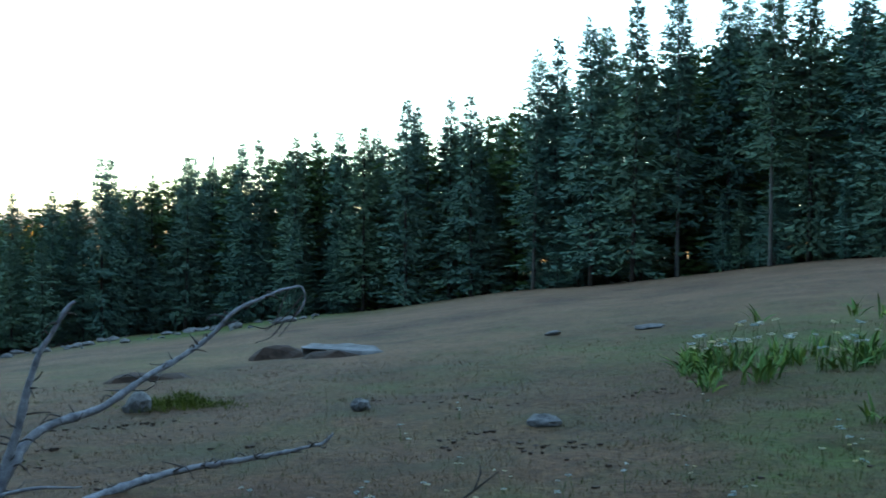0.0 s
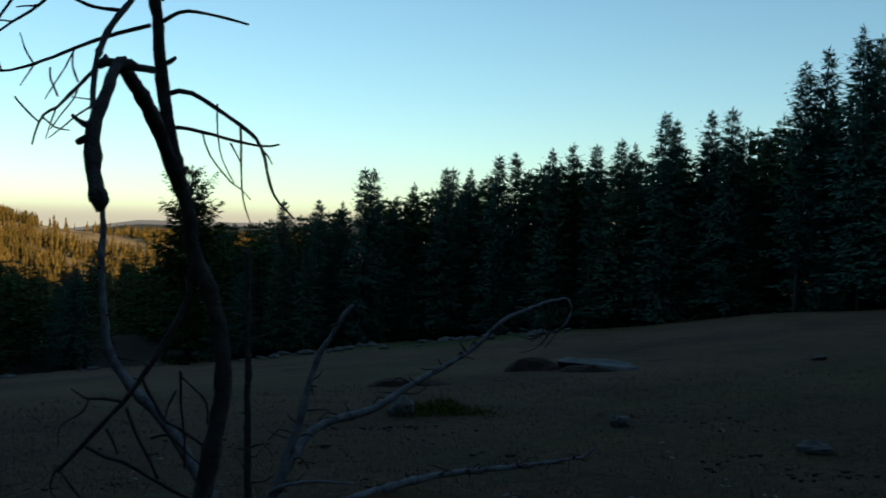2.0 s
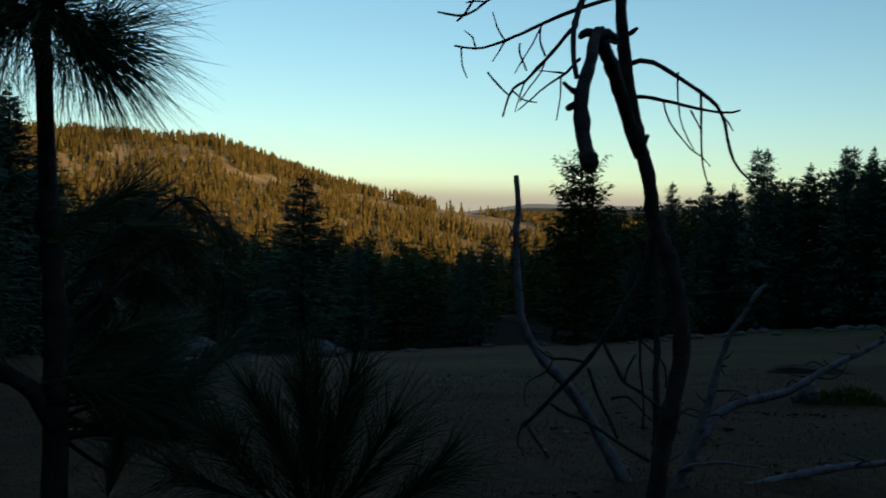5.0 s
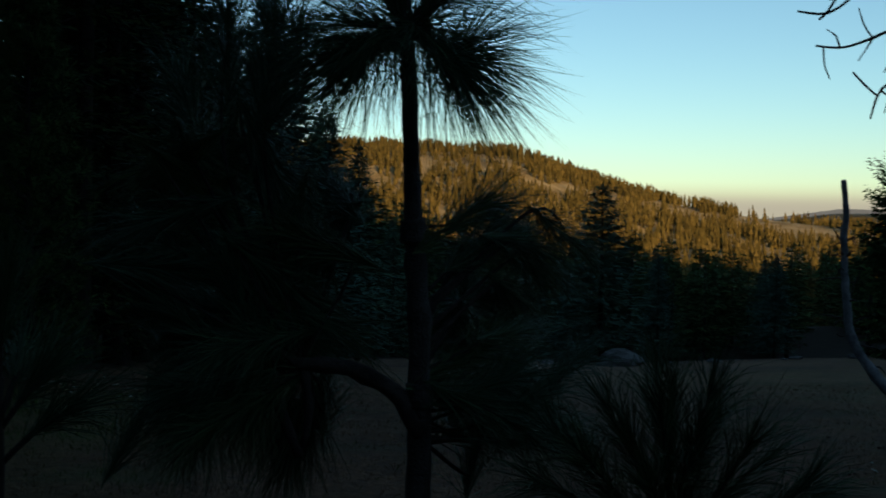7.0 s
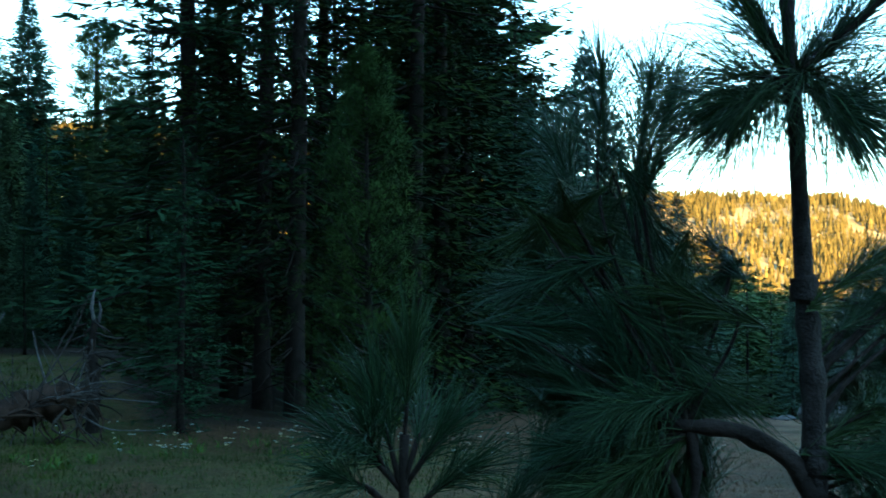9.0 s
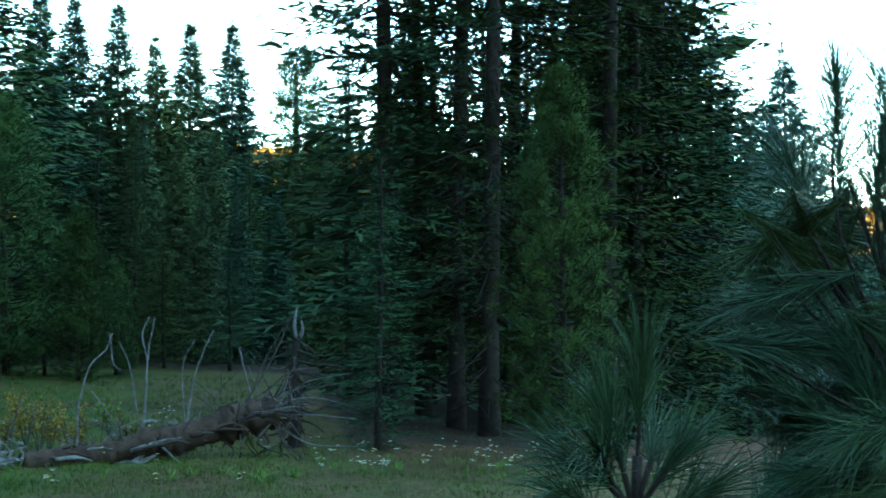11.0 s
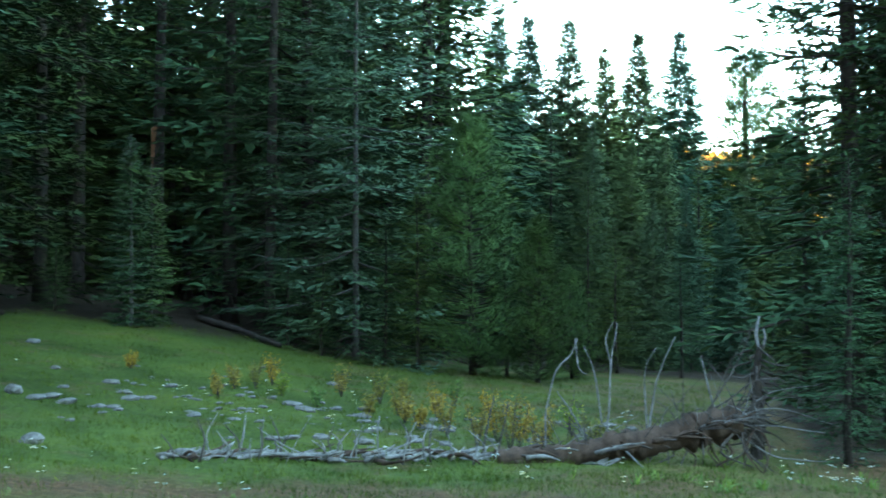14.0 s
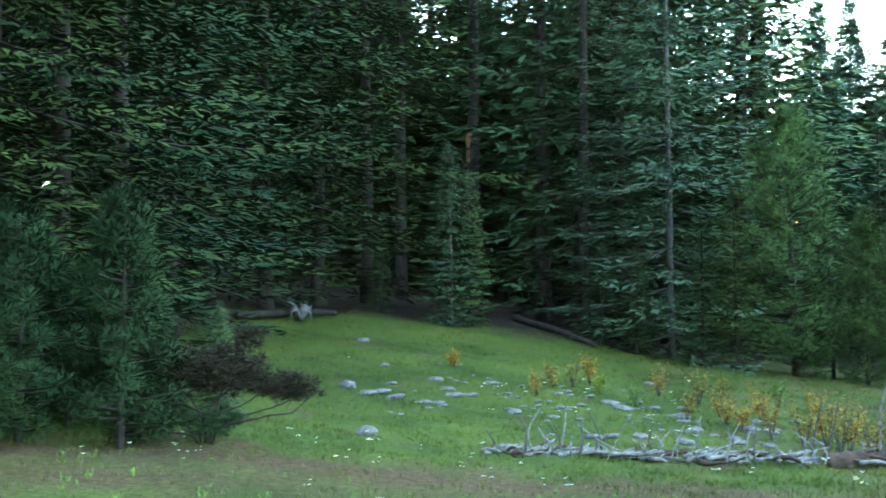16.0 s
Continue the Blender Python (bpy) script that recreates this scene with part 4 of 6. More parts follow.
limb(dead_sapling, "fork", 1.7, 1.2, (-5.6, 0, 183.2), (-7.8, -1.2, 188.4), (-9.6, -3.7, 193.0), (-11.6, -15.0, 198.2), (-13.3, -29.2, 201.5), (-14.4, -41.2, 202.9))
limb(dead_sapling, "hanging_leader", 0.9, 1.4, (-13.8, -39.1, 203.7), (-14.9, -42.2, 202.4), (-15.1, -51.7, 197.2), (-15.9, -58.1, 191.8), (-16.1, -60.2, 188.4), (-15.7, -62.3, 183.8), (-15.0, -64.4, 180.9), (-14.5, -65.5, 179.3))
limb(dead_sapling, "splinter", 0.6, 0.8, (-15.5, -41.2, 201.6), (-13.9, -18.9, 205.2), (-11.9, -3.7, 207.0))
limb(dead_sapling, "side_limb", 0.7, 0.5, (-12.7, -3.7, 229.5), (-14.7, -11.1, 220.9), (-18.0, -22.8, 212.1), (-19.1, -32.5, 205.1), (-18.6, -41.2, 198.8), (-17.5, -49.6, 194.4))
limb(dead_sapling, "stub", 0.6, 0.3, (-16.1, -58.1, 191.1), (-17.6, -60.2, 190.9), (-18.9, -62.3, 192.0))
limb(dead_sapling, "stub", 0.9, 0.6, (-14.6, -41.5, 202.4), (-12.8, -40, 203.0), (-11.2, -38, 202.6))
limb(dead_sapling, "stub", 1.0, 0.5, (-14.4, -41.5, 202.6), (-16.4, -42, 203.0), (-17.6, -43, 202.0))
limb(dead_sapling, "stub", 0.8, 0.4, (-16.0, -59.5, 189.6), (-17.6, -60.5, 188.4), (-18.6, -61, 187.8))
limb(dead_sapling, "stub", 1.5, 1.2, (-14.6, -65.3, 180.4), (-14.2, -65.8, 178.9), (-13.4, -66, 178.4))
limb(dead_sapling, "stub", 0.7, 0.3, (-10, 0, 208.5), (-8.5, 0, 209.3), (-7.5, 0, 210.3))
limb(dead_sapling, "stub", 1.1, 0.4, (-6.6, 0, 186.4), (-5.4, 0, 186.7), (-4.4, 0, 187.8))
limb(dead_sapling, "twig", 0.50, 0.22, (-12.6, 0, 216.5), (-22, 0, 213.5), (-35.4, 0, 207.5), (-41.7, 0, 205.8), (-46.6, 0, 206.4), kink=0.0012, knots=1)
limb(dead_sapling, "twig", 0.22, 0.12, (-45.0, 0, 206.2), (-44.5, 0, 202.1), (-43.6, 0, 199.4), kink=0.0012, knots=1)
limb(dead_sapling, "twig", 0.22, 0.12, (-41.7, 0, 205.8), (-42.5, 0, 208.2), (-44.5, 0, 209.6), kink=0.0012, knots=1)
limb(dead_sapling, "twig", 0.22, 0.12, (-35.4, 0, 207.5), (-36.7, 0, 205.4), (-38.1, 0, 202.9), kink=0.0012, knots=1)
limb(dead_sapling, "twig", 0.22, 0.12, (-35.6, 0, 207.6), (-37.2, 0, 210.4), (-38.1, 0, 213.6), kink=0.0012, knots=1)
limb(dead_sapling, "twig", 0.22, 0.12, (-27.6, 0, 210.8), (-29.5, 0, 206.8), (-32.2, 0, 202.5), (-33.2, 0, 200.4), kink=0.0012, knots=1)
limb(dead_sapling, "twig", 0.22, 0.22, (-27.8, 0, 210.8), (-28, 0, 207.4), (-26.8, 0, 203.9), kink=0.0012, knots=1)
limb(dead_sapling, "twig", 0.50, 0.22, (-21.2, 0, 210), (-26.7, 0, 203.4), (-30.9, 0, 199), (-33.5, 0, 197.3), (-35.6, 0, 191.2), kink=0.0012, knots=1)
limb(dead_sapling, "twig", 0.22, 0.22, (-34.1, 0, 195.6), (-36.8, 0, 198.0), (-38.9, 0, 200.5), kink=0.0012, knots=1)
limb(dead_sapling, "twig", 0.22, 0.12, (-30.9, 0, 199), (-31.9, 0, 196.1), (-33.2, 0, 192), kink=0.0012, knots=1)
limb(dead_sapling, "twig", 0.22, 0.12, (-26.7, 0, 203.4), (-27.6, 0, 200.8), (-29.9, 0, 197.7), (-32, 0, 194.4), kink=0.0012, knots=1)
limb(dead_sapling, "twig", 0.22, 0.12, (-33.5, 0, 196.7), (-31, 0, 194.7), (-28.3, 0, 194.1), kink=0.0012, knots=1)
limb(dead_sapling, "twig", 0.22, 0.22, (-32.3, 0, 206.9), (-32.2, 0, 204.3), (-30.8, 0, 201), kink=0.0012, knots=1)
limb(dead_sapling, "twig", 0.41, 0.12, (-19, -10, 202.3), (-22.7, 0, 200.4), (-26.3, 0, 197.9), (-29.2, 0, 195.4), (-32.4, 0, 192.5), kink=0.0012, knots=1)
limb(dead_sapling, "twig", 0.22, 0.12, (-22.5, 0, 200.5), (-24.9, 0, 200.9), (-27.8, 0, 201.1), kink=0.0012, knots=1)
limb(dead_sapling, "twig", 0.22, 0.12, (-23.3, 0, 200), (-23.3, 0, 195.5), (-24.1, 0, 190.3), kink=0.0012, knots=1)
limb(dead_sapling, "twig", 0.41, 0.32, (-18, 0, 219.2), (-22.1, 0, 219.4), (-25.1, 0, 220), (-30.5, 0, 222.4), (-34.3, 0, 225.3), kink=0.0012, knots=1)
limb(dead_sapling, "twig", 0.41, 0.22, (-28.3, 0, 227.2), (-34.6, 0, 219.5), (-39.8, 0, 215.7), (-44.1, 0, 213), (-50.5, 0, 213.4), kink=0.0012, knots=1)
limb(dead_sapling, "twig", 0.41, 0.22, (-35.6, 0, 228.2), (-38.7, 0, 222.1), (-41.9, 0, 217.2), (-44.1, 0, 213.6), (-46, 0, 211.6), kink=0.0012, knots=1)
limb(dead_sapling, "twig", 0.22, 0.12, (-34.6, 0, 219.5), (-37.1, 0, 219.2), (-39.4, 0, 218.8), kink=0.0012, knots=1)
limb(dead_sapling, "twig", 0.22, 0.12, (-39.8, 0, 215.7), (-42.5, 0, 215.8), (-44.3, 0, 215.5), kink=0.0012, knots=1)
limb(dead_sapling, "twig", 0.60, 0.22, (-8.9, 0, 202.6), (-4, 0, 202.9), (6, 0, 196.6), (10.4, 0, 192.1), (13.2, 0, 182.6), (17.6, 0, 177.5), kink=0.0012, knots=1)
limb(dead_sapling, "twig", 0.50, 0.22, (-7.9, 0, 195.6), (-5.1, 0, 195.7), (-1.7, 0, 195), (10, 0, 192.4), (14, 0, 192.9), kink=0.0012, knots=1)
limb(dead_sapling, "twig", 0.22, 0.12, (1.2, 0, 201), (1.3, 0, 195.6), (2.4, 0, 189.7), (5, 0, 184.7), kink=0.0012, knots=1)
limb(dead_sapling, "twig", 0.22, 0.12, (-1.7, 0, 194.8), (-0.1, 0, 190.2), (4.2, 0, 184.9), (6.7, 0, 183.2), (8.4, 0, 181.1), kink=0.0012, knots=1)
limb(dead_sapling, "twig", 0.31, 0.12, (6, 0, 196.7), (6.2, 0, 191), (6.6, 0, 183.8), (7.3, 0, 179.6), (8.6, 0, 176.1), kink=0.0012, knots=1)
limb(dead_sapling, "twig", 0.22, 0.12, (4, 0, 193), (5.5, 0, 190.4), (6.7, 0, 188), kink=0.0012, knots=1)
limb(dead_sapling, "twig", 0.22, 0.12, (10.4, 0, 192.1), (11.9, 0, 190.5), (12.8, 0, 188.8), kink=0.0012, knots=1)
limb(dead_sapling, "twig", 0.50, 0.22, (-10.5, 0, 217.3), (-8.2, 0, 218.7), (-5.2, 0, 219.9), (3.2, 0, 218.7), (7.3, 0, 217.8), kink=0.0012, knots=1)
limb(dead_sapling, "twig", 0.50, 0.22, (-10.7, 0, 221.9), (-7.8, 0, 223.6), (-0.6, 0, 223.9), (7.3, 0, 223.2), kink=0.0012, knots=1)
limb(dead_sapling, "branch", 0.8, 0.4, (-3.3, 0, 166.6), (-4.7, 0, 158.1), (-12.9, 0, 144), (-16.9, 0, 138.5), (-24.6, 0, 129.7), (-29.4, 0, 124.5))
limb(dead_sapling, "twig", 0.41, 0.12, (-17, 0, 139), (-20.4, 0, 139.5), (-23.4, 0, 139.4), (-25.1, 0, 140.3), (-26.7, 0, 141.7), kink=0.0012, knots=1)
limb(dead_sapling, "twig", 0.22, 0.12, (-23.4, 0, 139.4), (-24.5, 0, 136.9), (-27.5, 0, 135), (-29, 0, 133.2), (-29.4, 0, 130.1), kink=0.0012, knots=1)
limb(dead_sapling, "twig", 0.41, 0.42, (-23.8, 0, 129.7), (-19.4, 0, 127.4), (-16, 0, 126.4), (-7.2, 0, 121), (-2.2, 0, 118.3), kink=0.0012, knots=1)
limb(dead_sapling, "twig", 0.41, 0.32, (-12.9, 0, 144), (-10.1, 0, 138.6), (-8.1, 0, 135), (-5.1, 0, 133.3), (-0.1, 0, 129.8), kink=0.0012, knots=1)
limb(dead_sapling, "twig", 0.31, 0.22, (-5.1, 0, 145.3), (-4.9, 0, 138.8), (-4, 0, 131.5), (-3.8, 0, 124.6), kink=0.0012, knots=1)
limb(dead_sapling, "twig", 0.22, 0.22, (-5, 0, 144.2), (-1.7, 0, 141.3), (0.3, 0, 138.7), (0.7, 0, 134.1), kink=0.0012, knots=1)
limb(dead_sapling, "twig", 0.22, 0.22, (-5.9, 0, 141.2), (-7.6, 0, 137.5), (-8, 0, 135.3), kink=0.0012, knots=1)
limb(dead_sapling, "twig", 0.41, 0.32, (-15.8, 0, 137.8), (-13.5, 0, 131.8), (-10.7, 0, 126.5), (-9.3, 0, 122.9), kink=0.0012, knots=1)
limb(dead_sapling, "twig", 0.31, 0.22, (-10.8, 0, 131.3), (-7.4, 0, 132), (-3.7, 0, 128.5), (0, 0, 125), kink=0.0012, knots=1)
limb(dead_sapling, "twig", 0.31, 0.22, (-19.8, 0, 133.4), (-18.3, 0, 130.5), (-17.5, 0, 128.1), kink=0.0012, knots=1)
limb(dead_sapling, "twig", 0.31, 0.12, (-28.7, 0, 125.9), (-30.2, 0, 123.4), (-30.4, 0, 120.4), (-28.9, 0, 118.8), kink=0.0012, knots=1)
limb(dead_sapling, "twig", 0.31, 0.22, (-28.4, 0, 124.4), (-25.9, 0, 120.5), (-23.6, 0, 117.8), kink=0.0012, knots=1)
limb(dead_sapling, "twig", 0.41, 0.32, (1.3, 0, 157.7), (5, 0, 158.7), kink=0.0012, knots=1)

# ---- the pale dead stems further out ----
pale_snag = thing("dead_tree", (-2.91, 7.246, -0.28), "pale weathered dead tree with bare arching stems", "dead tree", turn=20.4)
limb(pale_snag, "stem", 1.81, 4.57, (-105, 0, 213), (-103, 0, 191), (-104, 0, 176), (-102, 0, 145), (-98, 0, 116), (-85, 0, 92), (-68, 0, 74), (-52, 0, 53), (-36, 0, 26), (-21, 0, 2), mat=SILVER_WOOD, sides=8, kink=0.004, knots=9, step=0.04)
limb(pale_snag, "stem", 1.60, 2.72, (-10, 0, 181), (-10, 0, 153), (-9, 0, 123), (-9, 0, 94), (-8, 0, 55), (-7, 0, 19), (-6, 0, -6), mat=DARK_WOOD, sides=8, kink=0.004, knots=9, step=0.04)
limb(pale_snag, "stem", 1.16, 3.74, (59, -10, 146), (54, -10, 141), (46, -10, 129), (35, -10, 107), (26, -10, 73), (19, -10, 50), (9, -10, 19), (2, -10, -1), mat=SILVER_WOOD, sides=8, kink=0.004, knots=9, step=0.04)
limb(pale_snag, "stem", 0.48, 3.44, (199, 70, 122), (213, 70, 124), (220, 70, 128), (226, 70, 139), (223, 70, 148), (216, 70, 148), (196, 60, 143), (170, 50, 132), (151, 50, 114), (126, 40, 100), (102, 30, 88), (75, 20, 73), (46, 10, 66), (30, 0, 58), (21, -10, 45), (12, -10, 24), mat=SILVER_WOOD, sides=8, kink=0.004, knots=9, step=0.04)
limb(pale_snag, "stem", 1.00, 4.03, (253, 90, 34), (244, 90, 27), (225, 80, 26), (205, 80, 23), (174, 70, 22), (140, 60, 21), (98, 40, 17), (58, 20, 9), (19, 0, -2), mat=SILVER_WOOD, sides=8, kink=0.004, knots=9, step=0.04)
limb(pale_snag, "branch", 0.56, 1.30, (62, -20, 31), (40, -20, 32), (18, -20, 30), (7, -20, 24), mat=SILVER_WOOD, sides=8, kink=0.004, knots=9, step=0.04)

# short broken side twigs along the stems
srng = random.Random(8)
for pts, dep, n in ((((-103, 191), (-102, 145), (-98, 116), (-85, 92), (-52, 53)), 0, 24), (((-10, 170), (-9, 123), (-8, 55), (-7, 25)), 0, 14),
                    (((54, 141), (35, 107), (26, 73), (9, 19)), -10, 16), (((216, 148), (196, 143), (170, 132), (151, 114), (126, 100), (102, 88), (75, 73), (46, 66)), 1, 34), (((244, 27), (205, 23), (174, 22), (140, 21), (98, 17), (70, 11)), 2, 26)):
    for k in range(n):
        f = srng.uniform(0, len(pts) - 1.01)
        i = int(f)
        u, w = (pts[i][j] + (pts[i + 1][j] - pts[i][j]) * (f - i) for j in (0, 1))
        v = dep if dep <= 0 else float(np.interp(u, (30, 46, 75, 102, 126, 151, 170, 196, 216), (0, 10, 20, 30, 40, 50, 50, 60, 70)) if dep == 1 else np.interp(u, (58, 98, 140, 174, 205, 225, 253), (20, 40, 60, 70, 80, 80, 90)))
        sg, ln = srng.choice((-1, 1)), srng.uniform(3, 9) if k % 3 else srng.uniform(8, 20)
        limb(pale_snag, "stub", 0.7, 0.25, (u, v, w), (u + sg * 0.6 * ln, v + srng.uniform(-4, 4), w + srng.uniform(-2, 5)), (u + sg * ln, v + srng.uniform(-6, 6), w + srng.uniform(-6, 9)), mat=DARK_WOOD, sides=5, step=0.05)
for a, b, c in (((222, 70, 134), (214, 68, 122), (205, 66, 112)), ((224, 70, 142), (212, 70, 128), (196, 70, 116)), ((210, 70, 123), (200, 68, 112), (188, 66, 108)), ((205, 70, 123), (196, 70, 118), (184, 70, 121)), ((214, 70, 148), (206, 70, 130), (203, 70, 118))):
    limb(pale_snag, "twig", 0.6, 0.3, a, b, c, mat=DARK_WOOD, sides=5, step=0.04)

# ---- the young long-needled pine close by ----
def spray(rng, n, tip, way, long, spread=0.75, along=0.2, needle=0.0011):
    """Needles of one shoot: slim three-sided spikes round the end of a twig. Returns verts and faces."""
    tip, way = np.array(tip), unit(np.array(way, float))
    base = tip - way * (along * rng.random(n) ** 1.2)[:, None]
    d = unit(way * (1.0 - 0.3 * rng.random((n, 1))) + unit(rng.normal(0, 1, (n, 3))) * (spread * (0.35 + 0.8 * rng.random((n, 1)))))
    ln = long * (0.7 + 0.45 * rng.random(n))
    a = unit(np.cross(d, rng.normal(0, 1, (n, 3))))
    b = np.cross(d, a)
    mid = base + d * (ln * 0.55)[:, None]
    end = base + d * ln[:, None] + np.array([0, 0, -1.0]) * (0.24 * ln * rng.random(n))[:, None] + a * (0.05 * ln)[:, None]
    ring = [a, -0.5 * a + 0.87 * b, -0.5 * a - 0.87 * b]
    v = np.stack([base + needle * q for q in ring] + [mid + needle * 0.9 * q for q in ring] + [end], 1)
    o = np.arange(n)[:, None] * 7
    quads = np.vstack([np.hstack([o + i, o + (i + 1) % 3, o + 3 + (i + 1) % 3, o + 3 + i]) for i in range(3)])
    tris = np.vstack([np.hstack([o + 3 + i, o + 3 + (i + 1) % 3, o + 6]) for i in range(3)])
    return v.reshape(-1, 3), quads, tris


def shoot(parent, root, bend, tip, long=0.19, n=170, r=0.006, seed=0, spread=0.55, along=0.2, wood=BARK, bare=False):
    """A twig from root over bend to tip, and the needles at its end."""
    tw = part("twig", limb_mesh("twig", [root, bend, tip], r, 0.003, wood, 0.03, 6, 0.2, 0.001, seed, 3), parent)
    if bare:
        return
    rng = np.random.default_rng(seed + 500)
    way = np.array(tip) - np.array(bend)
    v, q, t = spray(rng, n, tip, way, long, spread, along)
    me = bpy.data.meshes.new("needles")
    me.from_pydata(v.tolist(), [], q.tolist() + t.tolist())
    me.materials.append(NEEDLE)
    part("needles", me, tw)


CLOSE_AZ = 52.0
CLOSE = Vector((-2.031, 1.537, 0.181))
close_pine = thing("pine_tree", CLOSE, "young pine with a slim trunk and long needles", "tree", turn=CLOSE_AZ, size=0.84)
part("trunk", limb_mesh("trunk", [(-0.14, -0.05, 2.9), (-0.155, -0.05, 2.5), (-0.158, -0.05, 2.3), (-0.152, -0.05, 2.19), (-0.142, -0.05, 2.04), (-0.132, -0.05, 1.87), (-0.125, -0.05, 1.68), (-0.112, -0.05, 1.52), (-0.107, -0.05, 1.33), (-0.107, -0.05, 1.16), (-0.1, -0.05, 0.5), (-0.09, -0.05, -0.4)], 0.008, 0.05, PINE_BARK, 0.04, 10, 0.14, 0.0012, 4, 10), close_pine)
for z, x in ((1.68, -0.125), (1.29, -0.107), (2.13, -0.149)):
    part("collar", limb_mesh("collar", [(x, -0.05, z - 0.03), (x, -0.05, z), (x, -0.05, z + 0.03)], 0.033 if z < 2 else 0.022, 0.031 if z < 2 else 0.02, PINE_BARK, 0.01, 10, 0.25, 0.001, int(z * 10), 0), close_pine)
HUB = (-0.15, -0.05, 2.15)
# the whorl under the leader: bend, tip, needles
for k, (b, t, n) in enumerate((((-0.25, -0.06, 2.12), (-0.36, -0.08, 2.04), 210), ((-0.24, -0.12, 2.13), (-0.32, -0.2, 2.05), 170), ((-0.26, 0.02, 2.13), (-0.37, 0.1, 2.08), 160), ((-0.27, -0.05, 2.17), (-0.37, -0.06, 2.18), 130),
                               ((-0.06, -0.06, 2.12), (0.04, -0.08, 2.02), 210), ((-0.04, 0.0, 2.13), (0.08, 0.03, 2.05), 170), ((-0.09, -0.14, 2.11), (-0.03, -0.22, 2.02), 160), ((0.03, -0.03, 2.06), (0.1, -0.03, 2.12), 110),
                               ((-0.22, -0.05, 2.28), (-0.31, -0.05, 2.44), 170), ((-0.06, -0.04, 2.23), (0.06, -0.03, 2.34), 170), ((-0.16, 0.08, 2.16), (-0.2, 0.2, 2.13), 130), ((-0.14, -0.16, 2.17), (-0.13, -0.28, 2.14), 110),
                               ((-0.156, -0.05, 2.35), (-0.15, -0.05, 2.62), 200), ((-0.2, -0.1, 2.22), (-0.27, -0.14, 2.3), 110), ((-0.12, 0.0, 2.22), (-0.05, 0.08, 2.3), 110))):
    b, t = (tuple(h + f * (q - h) for h, q in zip(HUB, p)) for f, p in ((0.6, b), (0.62, t)))
    shoot(close_pine, HUB, b, t, seed=1 + k, n=n - 10, r=0.008, long=0.29, spread=0.95 if k % 2 else 0.7, along=0.12)
shoot(close_pine, (-0.4, -0.03, 1.38), (-0.5, 0.1, 1.85), (-0.46, 0.20, 2.2), seed=11, n=330, spread=0.85, along=0.3, long=0.25)
shoot(close_pine, (-0.4, -0.03, 1.38), (-0.58, 0.15, 1.85), (-0.58, 0.30, 2.24), seed=12, n=300, spread=0.85, along=0.3, long=0.25)
shoot(close_pine, (-0.4, -0.03, 1.38), (-0.48, 0.05, 1.9), (-0.40, 0.15, 2.16), seed=13, n=300, spread=0.85, along=0.3, long=0.24)
shoot(close_pine, (-0.45, 0.0, 1.5), (-0.62, 0.16, 1.8), (-0.7, 0.32, 2.05), seed=130, n=380, spread=0.8, along=0.32, long=0.25)
shoot(close_pine, (-0.4, -0.03, 1.38), (-0.64, 0.13, 1.58), (-0.78, 0.30, 1.66), seed=14)
shoot(close_pine, (-0.39, -0.05, 1.35), (-0.52, -0.02, 1.47), (-0.56, 0.00, 1.57), seed=15, n=230, along=0.3)
shoot(close_pine, (-0.39, -0.05, 1.35), (-0.47, 0.03, 1.52), (-0.47, 0.10, 1.62), seed=16, n=230, along=0.3)
shoot(close_pine, (-0.39, -0.05, 1.35), (-0.57, -0.02, 1.39), (-0.67, 0.00, 1.47), seed=17, n=230, along=0.3)
shoot(close_pine, (-0.39, -0.05, 1.35), (-0.53, -0.07, 1.34), (-0.66, -0.10, 1.32), seed=18, n=230, along=0.3)
shoot(close_pine, (-0.39, -0.05, 1.35), (-0.50, -0.10, 1.28), (-0.60, -0.15, 1.23), seed=19, n=230, along=0.3)
shoot(close_pine, (-0.39, -0.05, 1.35), (-0.47, -0.12, 1.43), (-0.56, -0.20, 1.42), seed=20, n=230, along=0.3)
shoot(close_pine, (-0.34, -0.05, 1.35), (-0.36, 0.13, 1.44), (-0.38, 0.30, 1.55), seed=21, n=230, along=0.3)
part("limb", limb_mesh("limb", [(-0.1, -0.06, 1.2), (-0.17, -0.06, 1.3), (-0.27, -0.06, 1.355), (-0.4, -0.05, 1.365), (-0.47, -0.05, 1.37)], 0.026, 0.013, BARK, 0.03, 8, 0.2, 0.002, 22, 4), close_pine)
part("limb", limb_mesh("limb", [(-0.45, -0.05, 1.37), (-0.44, -0.06, 1.28), (-0.39, -0.06, 1.15)], 0.014, 0.012, BARK, 0.03, 7, 0.2, 0.002, 24, 3), close_pine)
part("limb", limb_mesh("limb", [(-0.38, -0.05, 1.36), (-0.37, -0.06, 1.27), (-0.38, -0.06, 1.17)], 0.012, 0.009, BARK, 0.03, 7, 0.2, 0.002, 25, 3), close_pine)
shoot(close_pine, (-0.11, -0.05, 1.67), (0.01, 0.13, 1.69), (0.14, 0.30, 1.73), seed=24, n=230, along=0.3, spread=0.7, r=0.004)
shoot(close_pine, (-0.11, -0.05, 1.67), (0.05, 0.18, 1.64), (0.21, 0.40, 1.64), seed=25, n=230, along=0.3, spread=0.7, r=0.004)
shoot(close_pine, (-0.11, -0.05, 1.26), (-0.01, 0.03, 1.36), (0.07, 0.10, 1.39), seed=26, n=230, along=0.3, spread=0.7, r=0.004)
